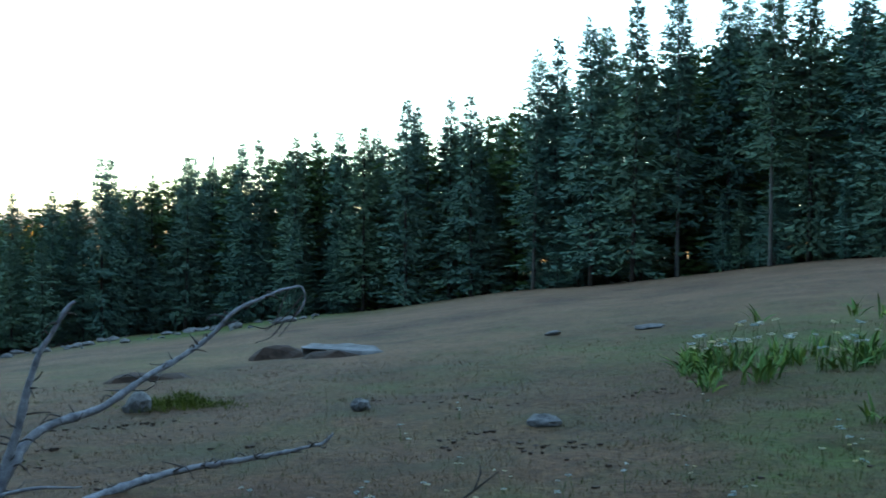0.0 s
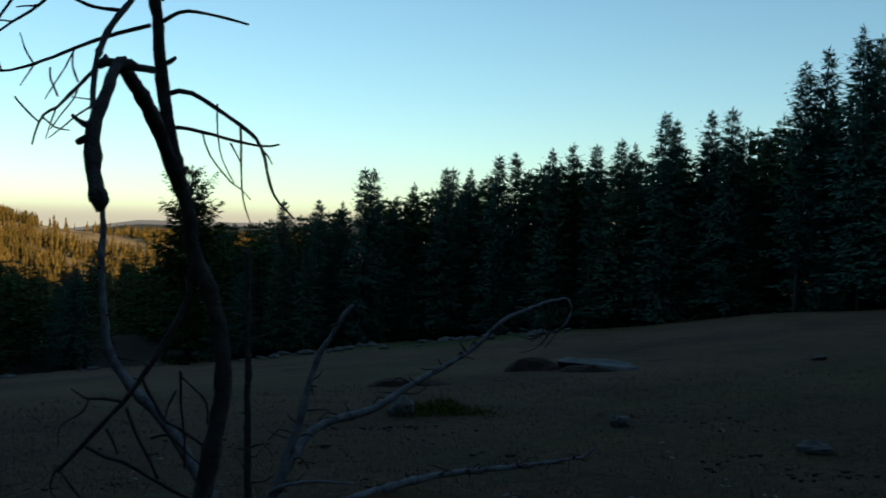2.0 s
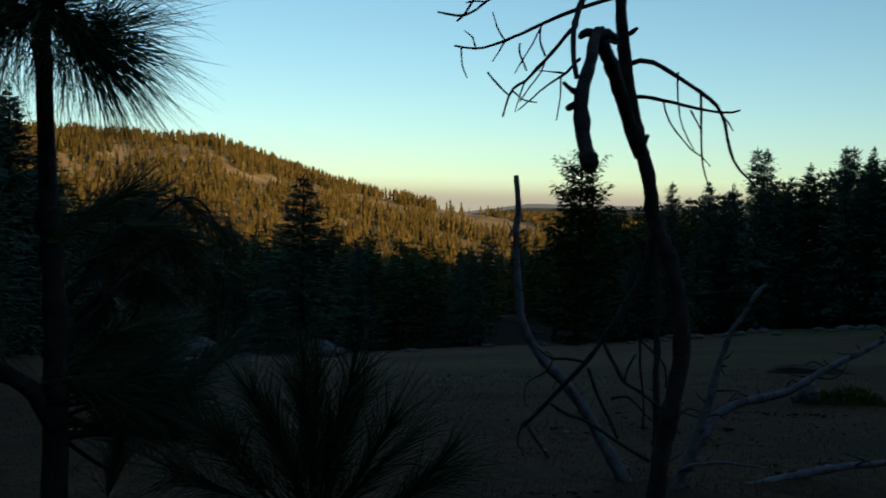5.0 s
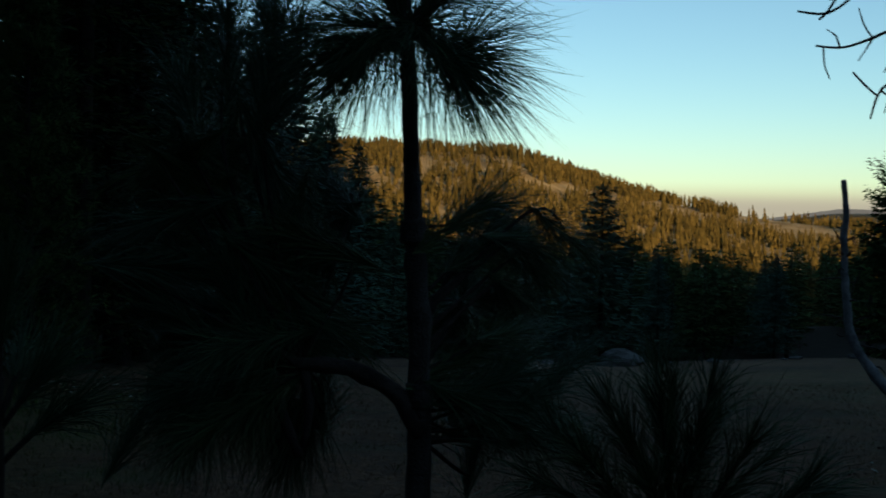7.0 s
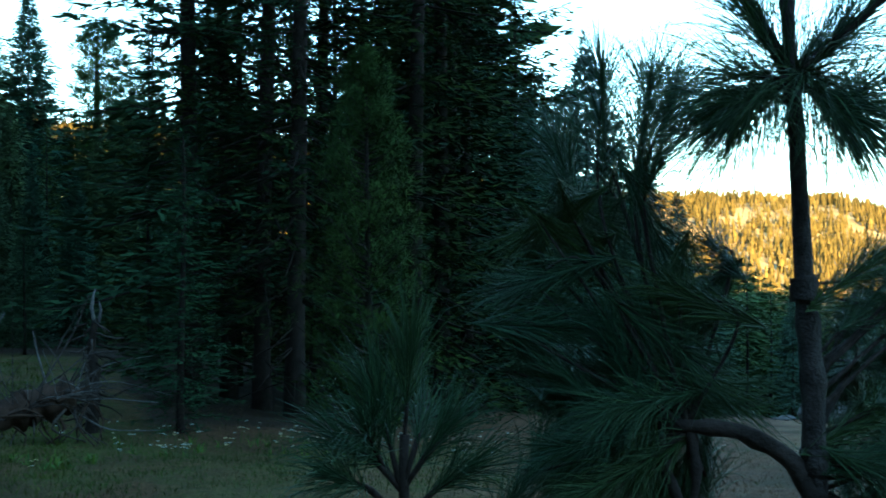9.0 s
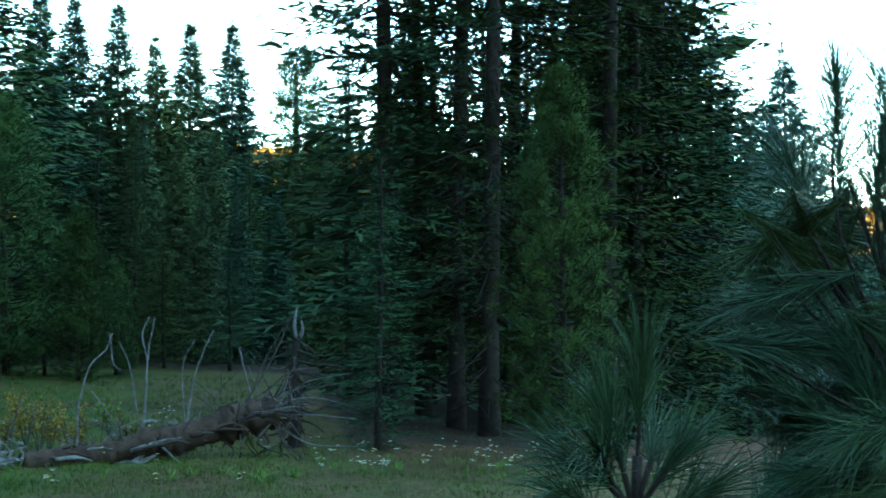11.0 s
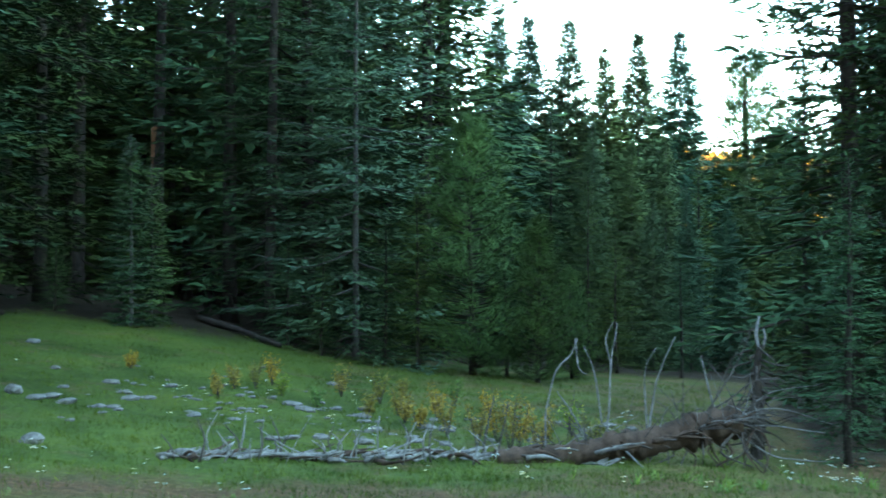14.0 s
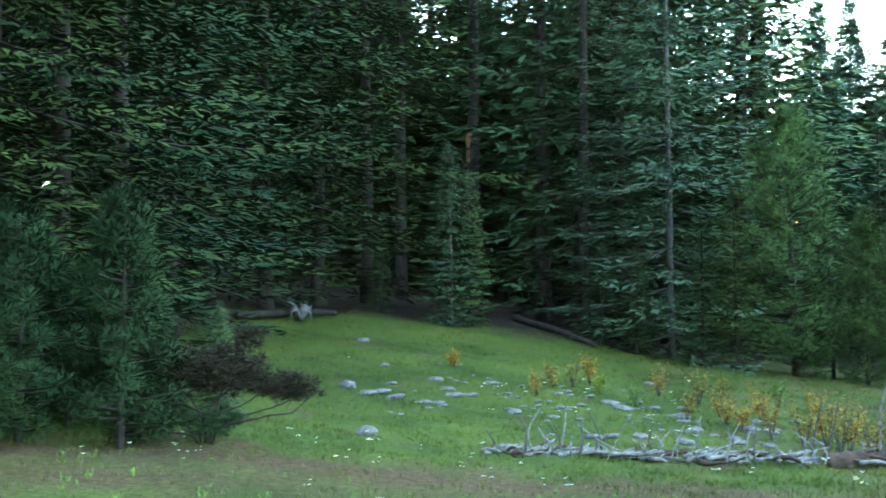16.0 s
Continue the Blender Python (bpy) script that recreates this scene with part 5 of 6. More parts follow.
shoot(close_pine, (-0.11, -0.05, 1.26), (0.01, 0.08, 1.27), (0.16, 0.20, 1.30), seed=27, n=230, along=0.3, spread=0.7, r=0.004)
shoot(close_pine, (-0.10, -0.05, 1.20), (0.03, 0.03, 1.20), (0.18, 0.10, 1.24), seed=28, n=230, along=0.3, spread=0.7, r=0.004)
shoot(close_pine, (-0.11, -0.05, 1.52), (0.03, 0.18, 1.50), (0.19, 0.40, 1.50), seed=29, n=230, along=0.3, spread=0.7, r=0.004)
shoot(close_pine, (-0.11, -0.06, 1.69), (-0.02, 0.01, 1.70), (0.06, 0.09, 1.75), seed=30, n=230, along=0.3, spread=0.7, r=0.004)
shoot(close_pine, (-0.10, -0.06, 1.53), (0.02, 0.06, 1.63), (0.12, 0.19, 1.70), seed=31, n=230, along=0.3, spread=0.7, r=0.004)
shoot(close_pine, (-0.10, -0.06, 1.29), (0.03, 0.01, 1.29), (0.14, 0.09, 1.31), seed=32, n=230, along=0.3, spread=0.7, r=0.004)
shoot(close_pine, (-0.10, -0.06, 1.29), (0.04, -0.04, 1.26), (0.16, -0.01, 1.20), seed=33, n=230, along=0.3, spread=0.7, r=0.004)
shoot(close_pine, (-0.39, -0.05, 1.36), (-0.4, 0.11, 1.58), (-0.43, 0.29, 1.71), seed=34)
shoot(close_pine, (-0.39, -0.05, 1.36), (-0.45, 0.06, 1.46), (-0.54, 0.19, 1.57), seed=35)


# limbs that rise from the whorl
part("limb", limb_mesh("limb", [(-0.15, -0.05, 2.15), (-0.21, -0.05, 2.27), (-0.3, -0.05, 2.42)], 0.017, 0.011, BARK, 0.03, 8, 0.2, 0.001, 41, 3), close_pine)
part("limb", limb_mesh("limb", [(-0.14, -0.05, 2.17), (-0.04, -0.05, 2.25), (0.08, -0.05, 2.36)], 0.013, 0.008, BARK, 0.03, 8, 0.2, 0.001, 42, 3), close_pine)
# short shoots that fill the whorl
prng = random.Random(21)
for k in range(9):
    a, e = prng.uniform(0, 6.28), prng.uniform(-0.5, 0.7)
    d = (math.cos(a) * math.cos(e), math.sin(a) * math.cos(e), math.sin(e))
    shoot(close_pine, (-0.15, -0.05, 2.15), (-0.15 + 0.05 * d[0], -0.05 + 0.05 * d[1], 2.15 + 0.05 * d[2]), (-0.15 + 0.12 * d[0], -0.05 + 0.12 * d[1], 2.14 + 0.12 * d[2]), seed=170 + k, n=40, along=0.08, spread=0.8, long=0.22)
# dense inner boughs of the limb on the meadow side
for k in range(40):
    x, y, z = prng.uniform(-0.78, -0.3), prng.uniform(0.0, 0.4), prng.uniform(1.25, 1.86)
    bx, by, bz = x + prng.uniform(-0.16, 0.16), 0.6 * y, z + prng.uniform(-0.06, 0.16)
    shoot(close_pine, (-0.39, -0.03, 1.36), (bx, by, bz), (x, y, z), seed=400 + k, n=190, along=0.24, spread=prng.uniform(0.42, 0.65), long=prng.uniform(0.17, 0.23))
# tassels that hang below it
for k in range(9):
    x, y, z = prng.uniform(-0.72, -0.34), prng.uniform(-0.1, 0.25), prng.uniform(1.14, 1.3)
    shoot(close_pine, (-0.39, -0.03, 1.37), (x + 0.03, y, z + 0.12), (x, y, z), seed=270 + k, n=170, along=0.2, spread=0.55, long=0.21)
for k in range(24):
    x, y, z = prng.uniform(0.0, 0.34), prng.uniform(0.1, 0.5), prng.uniform(1.1, 1.68)
    shoot(close_pine, (-0.1, -0.04, 0.6 * z + 0.5), (0.6 * x, 0.5 * y, z + prng.uniform(-0.08, 0.1)), (x, y, z), seed=460 + k, n=180, along=0.24, spread=prng.uniform(0.42, 0.6), long=0.2)

# young pines below it, seen by their tops
pine_sapling = thing("pine_sapling", (-2.23, 0.65, -0.05), "bushy long-needled pine sapling", "tree")
part("stem", limb_mesh("stem", [(-0.001, 0.011, 1.403), (0.0, 0.0, 0.7), (0.01, 0.01, -0.1)], 0.01, 0.018, BARK, 0.05, 8, 0.15, 0.002, 8, 4), pine_sapling)
shoot(pine_sapling, (-0.004, 0.005, 1.250), (-0.001, 0.011, 1.403), (0.005, 0.022, 1.547), seed=70, n=120, along=0.1, spread=0.6, long=0.18)
shoot(pine_sapling, (-0.004, 0.005, 1.307), (-0.015, -0.017, 1.394), (-0.025, -0.037, 1.466), seed=71, n=120, along=0.1, spread=0.6, long=0.18)
shoot(pine_sapling, (-0.004, 0.005, 1.307), (-0.030, -0.048, 1.366), (-0.054, -0.100, 1.393), seed=72, n=105, along=0.1, spread=0.65, long=0.18)
shoot(pine_sapling, (-0.004, 0.005, 1.307), (0.018, 0.046, 1.364), (0.041, 0.089, 1.412), seed=73, n=105, along=0.1, spread=0.65, long=0.18)
shoot(pine_sapling, (-0.004, 0.005, 1.307), (0.009, 0.030, 1.384), (-0.072, 0.090, 1.422), seed=74, n=105, along=0.1, spread=0.65, long=0.18)
shoot(pine_sapling, (-0.004, 0.005, 1.307), (-0.022, -0.030, 1.356), (0.056, -0.099, 1.420), seed=75, n=105, along=0.1, spread=0.65, long=0.18)
shoot(pine_sapling, (-0.004, 0.005, 1.250), (-0.030, -0.048, 1.308), (0.015, -0.141, 1.345), seed=76, n=105, along=0.1, spread=0.65, long=0.18)
shoot(pine_sapling, (-0.004, 0.005, 1.250), (0.027, 0.063, 1.307), (0.061, 0.121, 1.345), seed=77, n=105, along=0.1, spread=0.65, long=0.18)
pine_sapling.matrix_basis = pine_sapling.matrix_basis @ Matrix.Diagonal((0.85, 0.85, 1.0, 1.0))
other_sapling = thing("pine_sapling", (-2.032, 1.531, 0.182), "bushy long-needled pine sapling by the dead sapling", "tree", turn=CLOSE_AZ, size=0.84)
part("stem", limb_mesh("stem", [(0.51, -0.11, 0.95), (0.5, -0.11, 0.5), (0.5, -0.11, -0.35)], 0.012, 0.022, BARK, 0.05, 8, 0.15, 0.002, 9, 4), other_sapling)
shoot(other_sapling, (0.51, -0.11, 0.91), (0.50, -0.11, 1.09), (0.50, -0.11, 1.30), seed=43, n=150, along=0.3, spread=0.6, long=0.19)
shoot(other_sapling, (0.51, -0.11, 0.91), (0.45, -0.11, 1.08), (0.39, -0.11, 1.21), seed=44, n=150, along=0.3, spread=0.6, long=0.19)
shoot(other_sapling, (0.51, -0.11, 0.91), (0.56, -0.11, 1.09), (0.63, -0.06, 1.24), seed=45, n=150, along=0.3, spread=0.6, long=0.19)
shoot(other_sapling, (0.51, -0.11, 0.91), (0.63, -0.11, 1.05), (0.74, -0.11, 1.14), seed=46, n=150, along=0.3, spread=0.6, long=0.19)
shoot(other_sapling, (0.51, -0.11, 0.91), (0.38, -0.11, 1.05), (0.26, -0.21, 1.18), seed=47, n=150, along=0.3, spread=0.6, long=0.19)
shoot(other_sapling, (0.51, -0.11, 0.91), (0.52, -0.11, 1.05), (0.48, -0.31, 1.21), seed=48, n=150, along=0.3, spread=0.6, long=0.19)
shoot(other_sapling, (0.51, -0.11, 0.91), (0.70, -0.11, 0.99), (0.87, -0.11, 1.05), seed=49, n=150, along=0.3, spread=0.6, long=0.19)
shoot(other_sapling, (0.51, -0.11, 0.91), (0.31, -0.11, 1.03), (0.15, -0.21, 1.12), seed=50, n=150, along=0.3, spread=0.6, long=0.19)
for k, (x, y, z) in enumerate(((0.44, -0.2, 1.3), (0.57, -0.18, 1.32), (0.35, -0.05, 1.27), (0.66, -0.2, 1.2), (0.22, -0.1, 1.2), (0.8, -0.2, 1.1), (0.5, 0.02, 1.33), (0.4, -0.3, 1.12))):
    shoot(other_sapling, (0.51, -0.11, 0.88), (0.5 * (x + 0.51), 0.5 * (y - 0.11), z - 0.16), (x, y, z), seed=350 + k, n=130, along=0.26, spread=0.6, long=0.19)

# ---- rocks ----
def rock_mesh(seed, flat=0.6, rough=0.35):
    """A weathered boulder about 1 m across, its base below zero."""
    bm = bmesh.new()
    bmesh.ops.create_icosphere(bm, subdivisions=3, radius=0.5)
    off = Vector((seed * 7.3, seed * 3.1, 0))
    for v in bm.verts:
        p = v.co.copy()
        q = noise.cell_vector(p * 2.2 + off)
        k = 1 + rough * noise.noise(p * 2.0 + off) + 0.5 * rough * noise.noise(p * 5.0 + off)
        v.co = p * k + (q - Vector((0.5, 0.5, 0.5))) * 0.1 * rough
        v.co.z *= flat
    me = bpy.data.meshes.new("rock")
    bm.to_mesh(me)
    bm.free()
    me.materials.append(GRANITE)
    return me


ROCKS = [rock_mesh(i + 1, 0.4 + 0.12 * (i % 4)) for i in range(7)]


def rock(k, az, dist, wide, deep, tall, label="pale granite rock lying in the grass", group="rocks in the meadow", sink=0.25, turn=None):
    ob = new("rock", ROCKS[k % 7])
    p = at(az, dist)
    flat = 0.4 + 0.12 * (k % 7 % 4)
    ob.matrix_basis = pose(p.x, p.y, p.z + tall * (0.5 - sink), rnd.uniform(-8, 8), rnd.uniform(-8, 8), (az if turn is None else turn) + rnd.uniform(-15, 15)) @ Matrix.Diagonal((wide, deep, tall / flat, 1))
    return tagged(ob, label, "rock", group)


# the low broken slab, and stones near it
def slab(az, dist, wide, deep, thick, tip, label):
    """A flat slab with a broken front, tipped towards the path."""
    bm = bmesh.new()
    bmesh.ops.create_cube(bm, size=1.0)
    bmesh.ops.subdivide_edges(bm, edges=bm.edges[:], cuts=5, use_grid_fill=True)
    for v in bm.verts:
        q = noise.noise_vector(Vector((v.co.x * 2.2 + az, v.co.y * 2.2, v.co.z)))
        v.co.x, v.co.y = v.co.x * (1 - 0.45 * max(0, v.co.y)) * wide + 0.16 * q.x, v.co.y * deep + 0.14 * q.y
        v.co.z = v.co.z * thick + 0.05 * q.z
    me = bpy.data.meshes.new("slab")
    bm.to_mesh(me)
    bm.free()
    me.materials.append(GRANITE)
    ob = new("rock", me)
    p = at(az, dist)
    ob.matrix_basis = pose(p.x, p.y, p.z + 0.06, tip, 3, az)
    tagged(ob, label, "rock", "rocks in the meadow")


slab(4.9, 22.2, 1.45, 0.7, 0.14, 4, "low flat granite slab with a dark broken edge")
bank = rock(6, 5.9, 21.6, 1.5, 1.0, 0.7, "bare dark soil under the edge of the slab", sink=0.84)
mound = rock(4, 7.7, 22.8, 1.5, 1.1, 0.9, "low hump of dark bare soil beside the slab", sink=0.83)
hump = rock(5, 13.6, 19.5, 1.8, 1.2, 0.8, "low hump of dark bare soil in the meadow", sink=0.87)
for ob in (bank, mound, hump):
    ob.data = ob.data.copy()
    ob.data.materials[0] = SOIL
    ob["category"] = "soil"
rock(2, 14.7, 13.8, 0.32, 0.3, 0.3, "pale grey stone beside a green tussock")
rock(3, -4.9, 10.3, 0.3, 0.2, 0.14, "small flat grey stone on bare soil", sink=0.4)
rock(0, 4.1, 12.2, 0.2, 0.16, 0.16, "small grey stone in dry grass")
rock(6, -10.0, 22, 0.55, 0.3, 0.1, "low dark stone sunk in the meadow", sink=0.15)
rock(2, -5.3, 22, 0.3, 0.2, 0.1, "low stone sunk in the meadow", sink=0.15)
for i in range(34):
    az = rnd.uniform(9, 47)
    d = edge(az) * rnd.uniform(0.84, 0.97)
    w = 0.25 + 0.9 * rnd.random() ** 2
    rock(i, az, d, w, w * 0.6, w * rnd.uniform(0.25, 0.45), "pale granite boulder at the lower edge of the meadow", "boulders along the forest edge")
for i in range(80):
    az = rnd.uniform(6, 22)
    d = edge(az) * rnd.uniform(0.66, 0.96)
    w = 0.15 + 0.6 * rnd.random() ** 2
    rock(i, az, d, w, w * 0.7, w * rnd.uniform(0.35, 0.6), "pale granite boulder at the lower edge of the meadow", "boulders along the forest edge")
rock(3, 43.4, 46, 2.0, 1.2, 1.0, "rounded pale boulder at the lower edge of the meadow", "boulders along the forest edge")
rock(1, 37.2, 50, 1.9, 1.4, 1.0, "large rounded grey boulder at the lower edge of the meadow", "boulders along the forest edge")
for i in range(56):
    az, d = (rnd.uniform(84, 98), rnd.uniform(15.2, 19)) if i % 4 else (rnd.uniform(96, 112), rnd.uniform(16, 23))
    w = rnd.uniform(0.07, 0.28)
    rock(i, az, d, w, w * 0.7, w * rnd.uniform(0.28, 0.5), "small pale stone on the grassy bank", "stones on the bank", sink=0.36)
for i in range(36):
    az, w = rnd.uniform(92, 111), rnd.uniform(0.06, 0.24)
    rock(i, az, rnd.uniform(15, 20), w, w * 0.7, w * rnd.uniform(0.2, 0.4), "small pale stone on the grassy bank", "stones on the bank", sink=0.35)
rock(2, 111.9, 13.9, 0.26, 0.2, 0.16, "rounded grey stone at the foot of the bank", "stones on the bank")
for i, (az, d, w) in enumerate(((111.5, 17.2, 0.26), (110.9, 17.4, 0.3), (110.3, 17.1, 0.34), (106.6, 18.2, 0.26), (100.0, 18.6, 0.34), (99.4, 18.2, 0.3), (104.6, 17.0, 0.2))):
    rock(i, az, d, w, w * 0.8, w * 0.3, "low flat pale stone in the grass of the bank", "stones on the bank", sink=0.3)
for i in range(46):
    az, w = rnd.gauss(101.5, 4), rnd.uniform(0.05, 0.16)
    rock(i, az, rnd.gauss(18.6, 1.2), w, w * 0.7, w * rnd.uniform(0.25, 0.45), "small pale stone on the grassy bank", "stones on the bank", sink=0.3)
rock(0, 112.4, 17.5, 0.22, 0.2, 0.17, "pale angular stone on the bank", "stones on the bank")

# crumbs of soil and dung-brown clods in the thin grass near the start
def clods(n, seed):
    rng = np.random.default_rng(seed)
    verts, faces = [], []
    cube = np.array([(x, y, z) for x in (-1, 1) for y in (-1, 1) for z in (-1, 1)], float)
    quads = ((0, 1, 3, 2), (4, 6, 7, 5), (0, 4, 5, 1), (2, 3, 7, 6), (0, 2, 6, 4), (1, 5, 7, 3))
    for i in range(n):
        a, r = (rng.uniform(-22, 30), rng.uniform(5.6, 13)) if i % 22 == 0 else (a + rng.normal(0, 0.9), r + rng.normal(0, 0.12))
        p = np.array(at(a, r))
        o = len(verts)
        size = 0.005 + 0.018 * rng.random() ** 3 * np.array([rng.uniform(0.8, 2.0), rng.uniform(0.8, 1.6), rng.uniform(0.5, 1.0)])
        q = (cube * rng.uniform(0.5, 1.0, (8, 3))) * size
        t = rng.random() * 6.28
        q = np.stack([q[:, 0] * math.cos(t) - q[:, 1] * math.sin(t), q[:, 0] * math.sin(t) + q[:, 1] * math.cos(t), q[:, 2]], 1)
        verts += (q + p).tolist()
        faces += [tuple(o + k for k in f) for f in quads]
    tagged(new("soil_crumbs", mesh_of("soil_crumbs", verts, faces, SOIL)), "crumbs and clods of dark brown soil in thin grass", "soil", kind="stuff")


clods(600, 31)

# ---- the fallen tree: limbs in centimetres, across, away and up ----
LOG_AZ, LOG_D = 84.0, 14.0
lp = Vector((-math.sin(radians(LOG_AZ)) * LOG_D, math.cos(radians(LOG_AZ)) * LOG_D, -0.42)) + Vector((-0.475 - 0.015, -0.39 - 0.1, 0))
fallen_tree = thing("fallen_tree", lp, "fallen dead tree with a broken crown of bleached branches", "fallen tree", turn=LOG_AZ)
def log_limb(name, r0, r1, *pts, **kw):
    """A limb of the fallen tree; its strewn wood lies on the rising ground."""
    laid = []
    for u, v, w in pts:
        far = min(1.0, max(0.0, (-u - 40) / 505))
        f = 1 - 0.15 * far
        u, v = u * f, -1400 + (v + 1400) * f
        spot = fallen_tree.matrix_basis @ Vector((u / 100, v / 100, 0))
        laid.append((u, v, w + min(1.0, far * 5) * 100 * (height(spot.x, spot.y) - lp.z)))
    return limb(fallen_tree, name, r0, r1, *laid, **kw)


log_limb("trunk", 10, 19, (-120, 2, 6), (-75, 0, 9), (-10, 5, 16), (60, 15, 28), (120, 25, 42), (150, 28, 49), (166, 32, 54), mat=ROT_WOOD, sides=16, kink=0.016, knots=26, step=0.04, label="rotten dark brown log, lifted off the ground")
log_limb("branch", 1.44, 0.65, (10, 5, 25), (14, 8, 80), (16, 10, 120), (24, 12, 168), mat=GREY_WOOD, kink=0.006, step=0.08)
log_limb("branch", 1.15, 0.50, (16, 10, 118), (10, 14, 150), (20, 12, 170), mat=GREY_WOOD, step=0.08)
log_limb("branch", 1.44, 0.65, (-62, 5, 15), (-60, 2, 70), (-48, 0, 112), (-30, 2, 132), (-24, 0, 150), mat=GREY_WOOD, kink=0.006, step=0.08)
log_limb("branch", 1.01, 0.50, (-26, 0, 150), (-22, 2, 115), (-12, 4, 108), mat=GREY_WOOD, step=0.08)
log_limb("branch", 1.15, 0.50, (5, 10, 50), (-4, 14, 110), (-16, 15, 140), mat=GREY_WOOD, step=0.08)
log_limb("branch", 1.15, 0.58, (-8, 6, 22), (-30, 2, 62), (-48, 0, 88), mat=GREY_WOOD, step=0.08)
log_limb("branch", 1.44, 0.50, (60, 15, 40), (70, 20, 100), (92, 24, 152), mat=GREY_WOOD, kink=0.005, step=0.08)
log_limb("branch", 1.08, 0.43, (58, 15, 40), (56, 18, 110), (70, 22, 140), mat=GREY_WOOD, step=0.08)
log_limb("branch", 1.58, 0.72, (150, 30, 30), (134, 28, 80), (122, 26, 130), mat=GREY_WOOD, kink=0.005, step=0.08)
log_limb("branch", 1.73, 0.58, (110, 25, 50), (150, 28, 75), (185, 30, 100), (215, 30, 104), mat=DARK_WOOD, kink=0.006, step=0.08)
log_limb("branch", 1.44, 0.43, (120, 25, 50), (160, 40, 110), (188, 45, 170), mat=DARK_WOOD, kink=0.006, step=0.08)
log_limb("branch", 1.30, 0.43, (160, 30, 46), (210, 20, 48), (262, 10, 42), mat=GREY_WOOD, kink=0.005, step=0.08)
log_limb("branch", 1.30, 0.43, (160, 30, 40), (205, 10, 14), (262, 0, 10), mat=GREY_WOOD, kink=0.005, step=0.08)
log_limb("branch", 1.30, 0.58, (30, -6, 22), (44, -22, 10), (56, -34, 0), mat=GREY_WOOD, step=0.08)
log_limb("branch", 1.73, 0.86, (-140, 40, 0), (-134, 42, 40), (-126, 44, 74), mat=DARK_WOOD, step=0.08)
log_limb("branch", 1.30, 0.65, (-122, 34, 0), (-116, 36, 30), (-108, 38, 70), mat=DARK_WOOD, step=0.08)
log_limb("branch", 0.86, 0.43, (-170, 8, 0), (-177, 8, 24), (-184, 8, 48), mat=GREY_WOOD, step=0.08)
log_limb("branch", 1.08, 0.58, (-262, 2, 0), (-264, 2, 26), (-262, 4, 52), mat=GREY_WOOD, step=0.08)
log_limb("branch", 0.86, 0.43, (-300, 2, 0), (-291, 2, 20), (-282, 4, 42), mat=GREY_WOOD, step=0.08)
log_limb("branch", 0.79, 0.36, (-372, -4, 2), (-360, -2, 28), (-345, 2, 52), mat=GREY_WOOD, step=0.08)
log_limb("branch", 1.01, 0.36, (-340, -4, 4), (-380, -10, 20), (-410, -12, 38), mat=GREY_WOOD, step=0.08)
trng = random.Random(11)
for i in range(76):
    u = trng.uniform(-60, 190) if i % 3 else trng.uniform(90, 185)
    z0 = 10 + 45 * max(0, (u + 20) / 190)
    a, ln = trng.uniform(-1.0, 0.9) if i % 3 else trng.uniform(0.9, 1.5), trng.uniform(25, 70) if i % 4 else trng.uniform(70, 150)
    log_limb("twig", trng.uniform(0.4, 0.9), 0.2, (u, 10, z0), (u + ln * 0.5 * math.sin(a), 10 + trng.uniform(-25, 25), z0 + ln * 0.5 * math.cos(a)),
         (u + ln * math.sin(a * 1.3), 10 + trng.uniform(-50, 40), z0 + ln * math.cos(a * 1.25)), mat=DARK_WOOD if i % 5 else GREY_WOOD, sides=5, step=0.1)
for i in range(150):
    u, w = trng.uniform(-560, 10), trng.gauss(22, 20)
    a, ln = trng.uniform(-1.0, 1.0), trng.uniform(10, 42) if i % 6 else trng.uniform(50, 95)
    log_limb("split_wood", trng.uniform(1.0, 4.2), 0.8, (u, w, 3), (u + 0.5 * ln * math.cos(a), w + 0.5 * ln * math.sin(a), trng.uniform(2, 9)), (u + ln * math.cos(a), w + ln * math.sin(a), trng.uniform(1, 16)),
         mat=BLEACHED if i % 4 else ROT_WOOD, sides=6, kink=0.008, step=0.06)
for i in range(16):
    a, ln = trng.uniform(0.2, 2.6), trng.uniform(20, 60)
    log_limb("splinter", trng.uniform(1.2, 3.0), 0.4, (155, 28, 52), (160 + 0.5 * ln * math.sin(a), 28 + trng.uniform(-12, 12), 54 + 0.4 * ln * math.cos(a)), (166 + ln * math.sin(a), 28 + trng.uniform(-25, 25), 54 + ln * math.cos(a)),
         mat=DARK_WOOD, sides=5, step=0.08)
for i in range(54):
    u = trng.uniform(-120, 165)
    z0 = 8 + 46 * max(0, (u + 60) / 225) ** 1.5
    v, ln, a = trng.uniform(-18, 30), trng.uniform(18, 60), trng.uniform(-0.6, 0.6)
    log_limb("bark_strip", trng.uniform(1.4, 3.6), 0.8, (u, v, z0 + trng.uniform(0, 9)), (u + 0.5 * ln, v + ln * 0.5 * math.sin(a), z0 + 0.1 * ln + trng.uniform(-4, 10)), (u + ln, v + ln * math.sin(a), z0 + 0.22 * ln + trng.uniform(-8, 9)),
         mat=(ROT_WOOD, DARK_WOOD, BLEACHED if u < 0 else ROT_WOOD)[i % 3], sides=5, kink=0.008, step=0.08)
